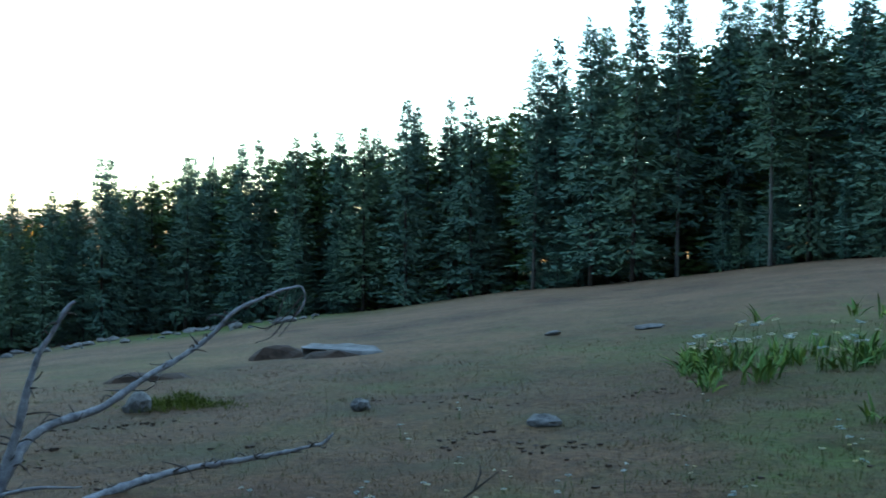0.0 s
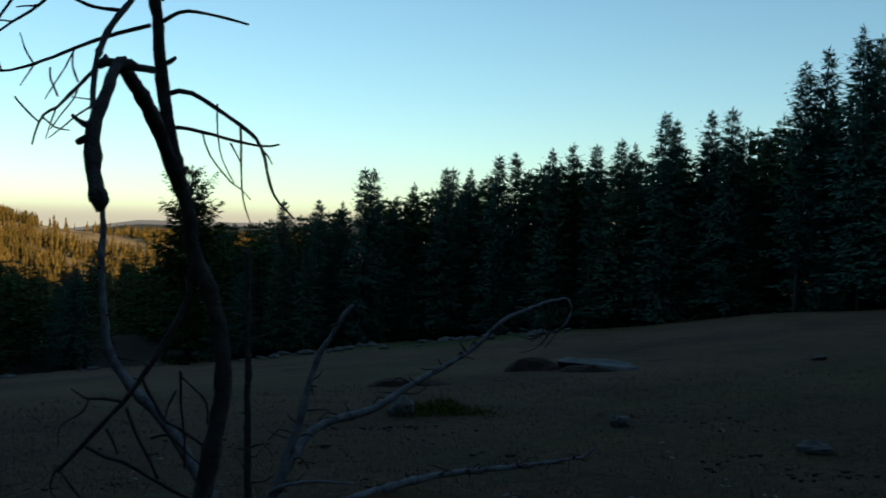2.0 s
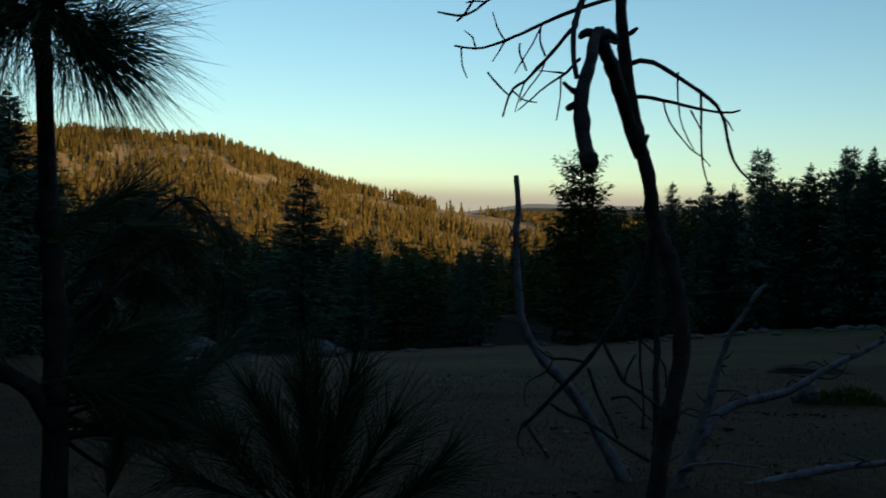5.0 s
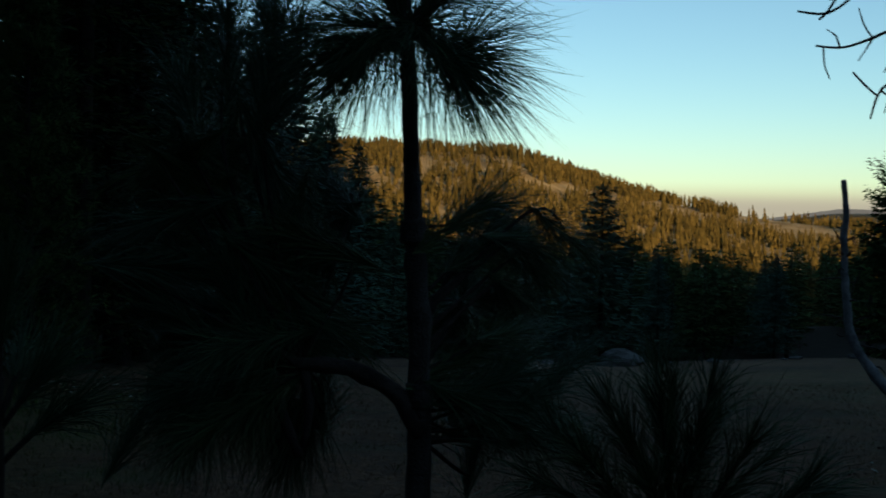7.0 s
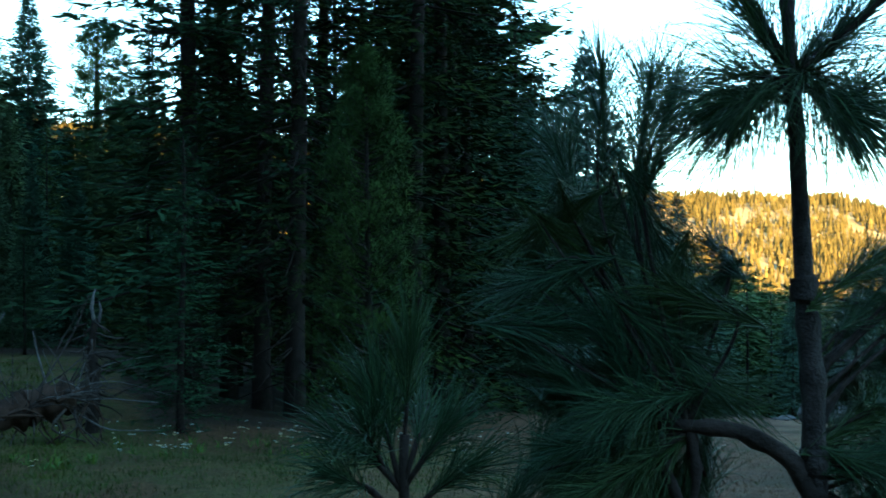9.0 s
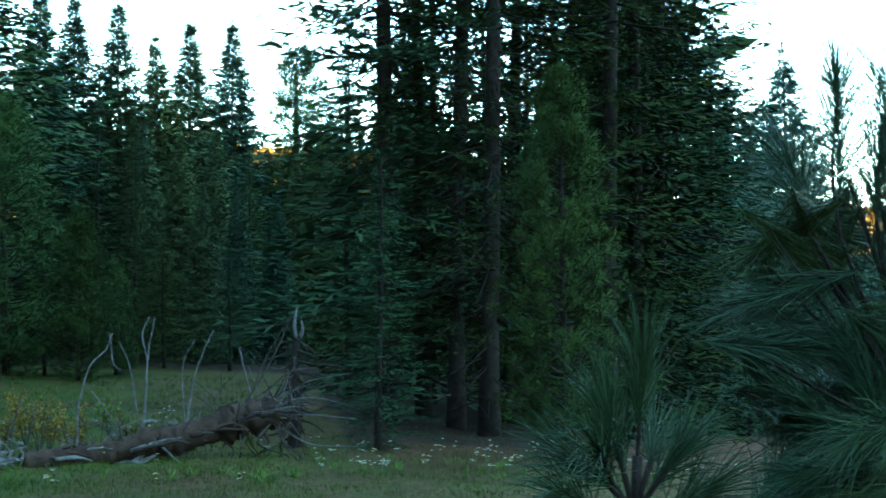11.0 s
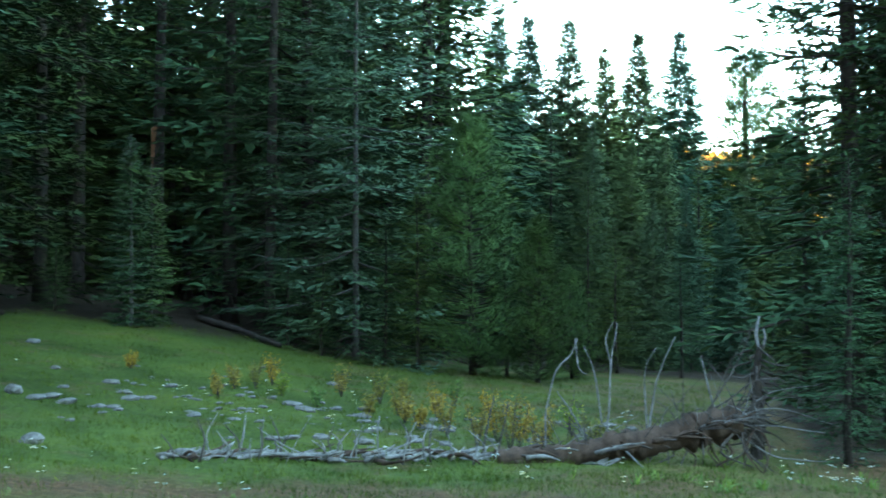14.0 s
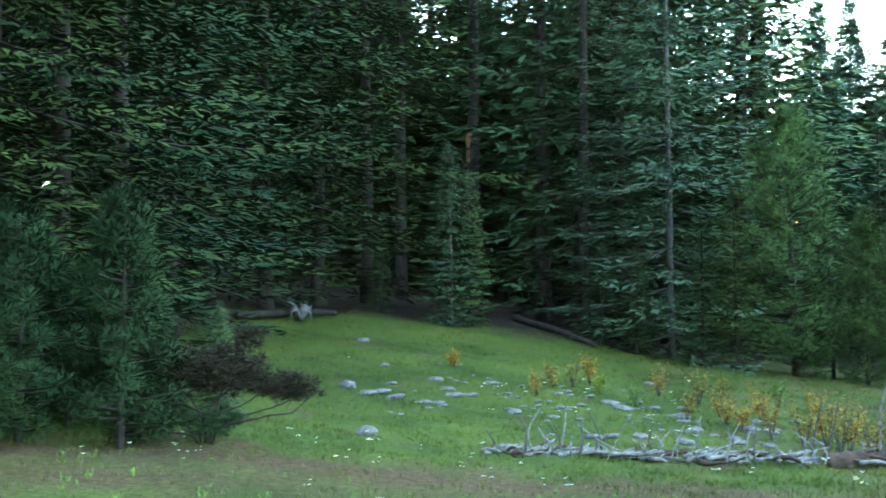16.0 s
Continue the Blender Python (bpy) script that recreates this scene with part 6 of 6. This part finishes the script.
for i in range(34):
    u = trng.uniform(-40, 190)
    z0 = 6 + 36 * max(0, (u + 60) / 225) ** 1.5
    log_limb("twig", trng.uniform(0.8, 2.0), 0.6, (u, 18, z0), (u + trng.uniform(-20, 20), trng.uniform(-10, 30), z0 * 0.5), (u + trng.uniform(-35, 35), trng.uniform(-25, 45), -2), mat=DARK_WOOD if i % 3 else ROT_WOOD, sides=5, step=0.1)
for i in range(30):
    u, w, h = trng.uniform(-545, -110), trng.uniform(-30, 60), trng.uniform(18, 52)
    log_limb("branch", trng.uniform(0.9, 1.8), 0.5, (u, w, 0), (u + trng.uniform(-8, 8), w, h * 0.5), (u + trng.uniform(-22, 22), w + trng.uniform(-10, 10), h), mat=BLEACHED if i % 3 else DARK_WOOD, sides=5, step=0.08)
# low broken stump behind its crown
stump = thing("tree_stump", at(78.7, 15.7), "tall dark broken stump with a bleached top", "stump", turn=78)
limb(stump, "trunk", 9, 4, (0, 0, -10), (2, 0, 50), (0, 2, 100), (5, 0, 142), mat=BARK, sides=12, kink=0.015, step=0.08, knots=6)
limb(stump, "splinter", 3.5, 0.8, (3, 0, 138), (0, -2, 158), (4, 0, 180), mat=GREY_WOOD, step=0.08)
limb(stump, "splinter", 2.5, 0.6, (8, 2, 138), (11, 0, 152), (9, 2, 164), mat=GREY_WOOD, step=0.08)
for k in range(46):
    a, h, ln = k * 2.4, 12 + 2.9 * k, 16 + 8 * (k % 5)
    limb(stump, "branch", 1.5, 0.4, (6 * math.cos(a), 6 * math.sin(a), h), (0.6 * ln * math.cos(a), 0.6 * ln * math.sin(a), h - 6), (ln * math.cos(a), ln * math.sin(a), max(0, h - 22 + 4 * (k % 7))), mat=BARK if k % 3 else DARK_WOOD, sides=5, step=0.06)
# logs on the bank and in the forest
for az0, d0, az1, d1, r, lab in ((103.9, 29.5, 100.2, 26.9, 0.12, "old grey log under the trees"), (117.2, 25.0, 112.6, 26.6, 0.12, "bleached log at the top of the bank")):
    a, b = at(az0, d0, r * 0.7), at(az1, d1, r * 0.7)
    lg = thing("log", a, lab, "log", "old logs")
    part("trunk", limb_mesh("trunk", [(0, 0, 0), tuple((b - a) * 0.5 + Vector((0, 0, 0.03))), tuple(b - a)], r * 0.7, r * 0.45, BARK, 0.2, 9, 0.25, 0.012, 3, 4), lg)
root = thing("upturned_root", at(114.2, 25.4), "pale upturned root plate at the top of the bank", "root")
for k in range(9):
    a = k * 0.7
    limb(root, "root", 5, 1.5, (0, 0, 5), (22 * math.cos(a), 14 * math.sin(a), 26 + 10 * math.sin(k)), (46 * math.cos(a), 20 * math.sin(a), 22 + 24 * math.sin(k * 1.7)), mat=GREY_WOOD, sides=6, kink=0.01, step=0.08)
# a bare twig in the grass near the start
twig = thing("fallen_branch", at(-1.2, 6.6), "thin dark bare branch sticking out of the grass", "branch", turn=0)
limb(twig, "branch", 1.1, 0.4, (-32, 0, -4), (-14, 0, 8), (2, 0, 20), (16, 0, 31), mat=DARK_WOOD, step=0.05, knots=5)
limb(twig, "twig", 0.5, 0.2, (2, 0, 20), (6, 0, 30), (5, 2, 36), mat=DARK_WOOD, step=0.05)

# ---- the brown, half-dead bush before the bank ----
bush = thing("half_dead_pine", at(119.5, 11.9), "low sprawling half-dead pine with brown needles", "bush", turn=116)
brng = np.random.default_rng(4)
bb, bw, bl, bx = ([], []), ([], []), ([], []), ([], [])
LOBES = (((0.0, 0, 0.72), (0.6, 0.34, 0.24), 150, 0), ((0.8, 0, 0.5), (0.32, 0.2, 0.13), 40, 0), ((0.42, 0, 0.98), (0.16, 0.12, 0.1), 16, 0), ((-0.42, 0, 0.78), (0.3, 0.2, 0.2), 40, 0), ((0.42, 0, 0.56), (0.42, 0.25, 0.14), 40, 0), ((-0.4, 0, 0.46), (0.4, 0.25, 0.18), 40, 0),
         ((-0.5, 0, 0.22), (0.36, 0.25, 0.16), 34, 1), ((0.05, 0, 0.2), (0.34, 0.2, 0.12), 24, 1), ((-0.75, 0, 0.3), (0.25, 0.2, 0.25), 24, 1))
for k, (c, size, n, green) in enumerate(LOBES):
    for q in range(1 + (k < 2)):
        u, w, z = (100 * (c[m] + size[m] * brng.uniform(-0.8, 0.8)) for m in range(3))
        limb(bush, "branch", 1.3, 0.4, (5 * math.sin(q + k), 4 * math.cos(q), -5), (u * 0.12 + 10 * math.sin(q + k), w * 0.3, z * 0.35), (u * 0.75 + 7 * math.sin(3 * k), w * 0.8, z * 0.66), (u, w, z), mat=BARK, step=0.06, kink=0.016)
    for q in range(n):
        d = brng.normal(0, 1, 3)
        at_c = np.array(c) + np.array(size) * d / np.linalg.norm(d) * brng.random() ** 0.4
        way = unit(brng.normal(0, 1, (60, 3)) * np.array([1.2, 1, 0.5]) + np.array([0, 0, 0.15 - 0.4 * green]))
        for rows, more in zip((bb, bw, bl, bx), (at_c + way * 0.02, way, 0.04 + 0.05 * brng.random(60), np.full(60, 0.009))):
            rows[green].append(more)
for green, (mat, words) in enumerate(((DEAD_NEEDLE, "dull brown drying needles"), (NEEDLE_DARK, "dark green living needles near the ground"))):
    part("foliage", blades_mesh("foliage", np.vstack(bb[green]), np.vstack(bw[green]), np.hstack(bl[green]), np.hstack(bx[green]), mat, brng), bush, words)


# ---- plants ----
def leaf_mesh(long, wide):
    """A lance-shaped leaf, folded along its rib and arching over."""
    v, f = [], []
    for i in range(6):
        s = i / 5
        w = wide * math.sin(math.pi * (0.08 + 0.9 * s)) * 0.5
        x, z = long * (0.75 * s + 0.1 * s * s), long * (0.75 * s - 0.42 * s * s)
        v += [(x, -w, z + 0.25 * w), (x, 0, z), (x, w, z + 0.25 * w)]
        if i:
            o = 3 * i
            f += [(o - 3, o, o + 1, o - 2), (o - 2, o + 1, o + 2, o - 1)]
    return mesh_of("leaf", v, f, LEAF, True)


LEAVES = [leaf_mesh(0.24, 0.026), leaf_mesh(0.2, 0.03), leaf_mesh(0.3, 0.022)]


def leafy(az, dist, n, size, label="clump of broad-leaved green meadow plants"):
    p = at(az, dist)
    e = thing("meadow_plant", p, label, "plant", "broad-leaved plants", turn=rnd.uniform(0, 360), size=size)
    for i in range(n):
        ob = part("leaf", LEAVES[i % 3], e)
        ob.matrix_basis = pose(rnd.uniform(-0.08, 0.08), rnd.uniform(-0.08, 0.08), 0.0, rnd.uniform(-20, 20), rnd.uniform(-62, 4), rnd.uniform(0, 360)) @ Matrix.Scale(rnd.uniform(0.7, 1.15), 4)


for i in range(36):
    leafy(rnd.gauss(-12.6, 1.2) if i % 2 else rnd.gauss(-18.0, 1.6), rnd.gauss(14.2, 0.8), 18, rnd.uniform(0.7, 1.7))
for az, d, s in ((-15.0, 20.5, 1.3), (-19.4, 21, 1.5), (-20.6, 20, 1.6), (-21.5, 9.2, 1.2), (-20.2, 10.2, 1.0), (-22, 11, 1.3)):
    leafy(az, d, 12, s)
for i in range(14):
    leafy(rnd.uniform(78, 88), rnd.uniform(12.2, 13.2), 9, rnd.uniform(0.45, 0.7), "small yellowish green plant before the fallen tree")
for i in range(26):
    leafy(rnd.uniform(66, 80), rnd.uniform(12.8, 14.4), 10, rnd.uniform(0.35, 0.6), "small yellowish green plant at the forest's foot")


for i in range(40):
    leafy(rnd.uniform(98, 126), rnd.uniform(8.8, 11.2), 8, rnd.uniform(0.22, 0.42), "small green plant in the dry grass before the bank")


def flower_proto(seed):
    """One stem and one flat white head, each a mesh, of a yarrow-like flower."""
    rng = random.Random(seed)
    h = rng.uniform(0.18, 0.32)
    v, f = tube_data([(0, 0, -0.02), (rng.uniform(-0.01, 0.01), 0.01, h * 0.5), (rng.uniform(-0.03, 0.03), rng.uniform(-0.03, 0.03), h)], [0.003, 0.0025, 0.002], 4, 0, None, 0)
    top = v[-1]
    hb, hw = [], []
    for k in range(9):
        a, r = rng.uniform(0, 6.28), 0.03 * math.sqrt(rng.random())
        for j in range(4):
            b = a + j * 1.57
            hb.append((top[0] + r * math.cos(a), top[1] + r * math.sin(a), h + rng.uniform(-0.004, 0.006)))
            hw.append((0.9 * math.cos(b), 0.9 * math.sin(b), 0.35))
    n = len(hb)
    return mesh_of("stem", v, f, STEM), blades_mesh("flower_head", np.array(hb), unit(np.array(hw)), np.full(n, 0.012), np.full(n, 0.011), PETAL, np.random.default_rng(seed))


FLOWERS = [flower_proto(i) for i in range(5)]


def flower(az, dist, size):
    e = thing("wildflower", at(az, dist), "white-headed wildflower in the grass", "flower", "white wildflowers", turn=rnd.uniform(0, 360), size=size)
    for j in range(rnd.randint(2, 4)):
        k = rnd.randrange(5)
        m = pose(rnd.uniform(-0.05, 0.05), rnd.uniform(-0.05, 0.05), 0, rnd.uniform(-12, 12), rnd.uniform(-12, 12), rnd.uniform(0, 360))
        stem = part("stem", FLOWERS[k][0], e)
        stem.matrix_basis = m
        part("flower_head", FLOWERS[k][1], stem)


for az, d in ((-14.5, 6.9), (-13.7, 6.6), (-12.9, 6.7), (-6.0, 7.0), (-5.6, 6.9), (-1.4, 6.7), (0.4, 6.7), (1.2, 6.9), (-3.0, 6.6), (-2.2, 6.5), (-18.6, 9.3), (-18.9, 9.0), (-17.9, 8.2), (-8.8, 7.4), (4.0, 7.2), (-19.5, 8.0), (6.5, 7.0), (9.5, 7.5)):
    flower(az, d, 0.62)
for i in range(13):
    flower(rnd.gauss(-13.2, 1.3) if i % 2 else rnd.gauss(-17.6, 1.6), rnd.gauss(14.1, 0.5), rnd.uniform(1.3, 1.9))
for i in range(14):
    flower(rnd.uniform(-22, 30), rnd.uniform(6.8, 11), 0.5)
for i in range(20):
    flower(rnd.uniform(100, 126), rnd.uniform(8.5, 13), rnd.uniform(0.35, 0.6))
for i in range(26):
    flower(rnd.gauss(102, 4), rnd.gauss(18, 1.5), rnd.uniform(0.4, 0.7))
for i in range(96):
    az = rnd.uniform(60, 128) if i % 5 == 0 else rnd.uniform(60, 97) if i % 2 else rnd.uniform(58, 78)
    flower(az, rnd.uniform(12.8, 15.0) if az < 80 else rnd.uniform(11, 13) if az > 105 else rnd.uniform(11.5, 19), rnd.uniform(0.45, 0.8))


def bushlet(az, dist, tall, mat, label):
    rng = np.random.default_rng(int(az * 100))
    e = thing("shrub", at(az, dist), label, "shrub", "small shrubs behind the fallen tree")
    b, w, l, x = [], [], [], []
    for k in range(9):
        a, s = rng.random() * 6.28, tall * (0.6 + 0.5 * rng.random())
        tip = np.array([0.3 * s * math.cos(a), 0.3 * s * math.sin(a), s])
        part("stem", limb_mesh("stem", [(0, 0, -0.03), tuple(tip * 0.5 + np.array([0.02, 0, 0])), tuple(tip)], 0.006, 0.002, DARK_WOOD, 0.08, 4, 0, 0.002, k, 0), e)
        n = 34
        u = 0.3 + 0.7 * rng.random(n)
        b.append(tip * u[:, None] + rng.normal(0, 0.03, (n, 3)))
        w.append(unit(rng.normal(0, 1, (n, 3))))
        l.append(0.03 + 0.04 * rng.random(n))
        x.append(np.full(n, 0.022))
    part("leaves", blades_mesh("leaves", np.vstack(b), np.vstack(w), np.hstack(l), np.hstack(x), mat, rng), e)


for az, d, h, m in ((88.4, 15.8, 0.4, 1), (94.2, 17.2, 0.3, 1), (97.6, 20.4, 0.55, 1), (89.1, 17.6, 0.35, 0), (100.8, 20.6, 0.5, 1), (102.6, 19.6, 0.4, 1), (101.6, 20.0, 0.5, 1), (103.4, 18.6, 0.35, 1), (107.2, 21, 0.25, 1), (94.6, 21, 0.3, 1), (93.2, 18.5, 0.5, 1), (95.0, 18.8, 0.4, 1), (90.6, 16.0, 0.75, 1), (89.6, 15.8, 0.6, 1), (92.2, 20.5, 0.5, 0), (96.6, 17.6, 0.4, 1), (98.8, 19, 0.3, 0), (91.6, 15.6, 0.6, 1), (90.1, 15.2, 0.8, 1), (92.9, 16.4, 0.6, 1), (88.8, 15.0, 0.6, 1), (94.8, 17.9, 0.5, 1), (86.2, 15.2, 0.55, 1), (95.8, 20.0, 0.5, 1), (87.0, 17, 0.5, 0), (100.4, 19.6, 0.3, 0)):
    bushlet(az, d, h, LEAF_YELLOW if m else LEAF, "small shrub with yellow autumn leaves" if m else "small green shrub on the bank")


# ---- grass ----
def grass(name, label, n, mat, az0, az1, r0, r1, long, wide, seed, where=None):
    rng = np.random.default_rng(seed)
    az, r = np.radians(rng.uniform(az0, az1, n)), r0 * (r1 / r0) ** rng.random(n)
    x, y = -np.sin(az) * r, np.cos(az) * r
    clump = np.array([noise.noise(Vector((a * 1.7, b * 1.7, seed))) + 0.5 * noise.noise(Vector((a * 6, b * 6, seed))) for a, b in zip(x, y)])
    keep = clump > -0.15 + 0.5 * rng.random(n) - 0.25
    if where is not None:
        keep &= where(np.degrees(az), r, rng)
    x, y, r, clump = x[keep], y[keep], r[keep], clump[keep]
    z = roughen(x, y, land(x, y))
    w = unit(rng.normal(0, 0.45, (len(x), 3)) + np.array([0, 0, 1.0]))
    w[:, 2] = np.abs(w[:, 2])
    s = 0.6 + 0.7 * rng.random(len(x)) + 0.4 * clump
    size = s * (1 + 0.02 * r)
    ob = new(name, blades_mesh(name, np.stack([x, y, z - 0.01], 1), w, long * size, wide * (0.7 + 0.05 * r) * s, mat, rng))
    tagged(ob, label, "grass", kind="stuff")


grass("dry_grass", "short dry brown grass of the meadow", 130000, GRASS_DRY, -26, 132, 4.0, 20, 0.036, 0.0036, 1, lambda a, r, g: (a < 84) | (r < 12.5) & (g.random(len(a)) < 0.6))
grass("green_grass", "patches of green grass", 45000, GRASS, -26, 84, 4.0, 20, 0.045, 0.004, 2, lambda a, r, g: g.random(len(a)) < np.where((a < -9) | (a > 62), 0.7, 0.1))
grass("forest_foot_grass", "fresh green grass along the foot of the forest", 16000, GRASS, 56, 102, 9.6, 15, 0.05, 0.0045, 5, lambda a, r, g: g.random(len(a)) < np.clip((r - 9.2) / 2, 0, 1))
grass("bank_grass", "bright green grass on the bank", 110000, GRASS, 80, 132, 8.5, 28, 0.052, 0.0046, 3, lambda a, r, g: g.random(len(a)) < np.clip((r - 11.2) / 1.2, 0.2, 1))
# the green tussock by the pale stone
tus = thing("grass_tussock", at(12.6, 13.9), "dark green grass tussock beside a stone", "grass tussock")
tr = np.random.default_rng(9)
tb = tr.normal(0, 1, (1400, 3)) * np.array([0.3, 0.16, 0])
tb[:, 2] = 0.16 * np.exp(-(tb[:, 0] / 0.3) ** 2 - (tb[:, 1] / 0.2) ** 2) * tr.random(1400)
part("tuft", blades_mesh("tuft", tb, unit(tr.normal(0, 0.7, (1400, 3)) + np.array([0, 0, 0.8])), 0.06 + 0.09 * tr.random(1400), np.full(1400, 0.009), GRASS, tr), tus)["kind"] = "stuff"
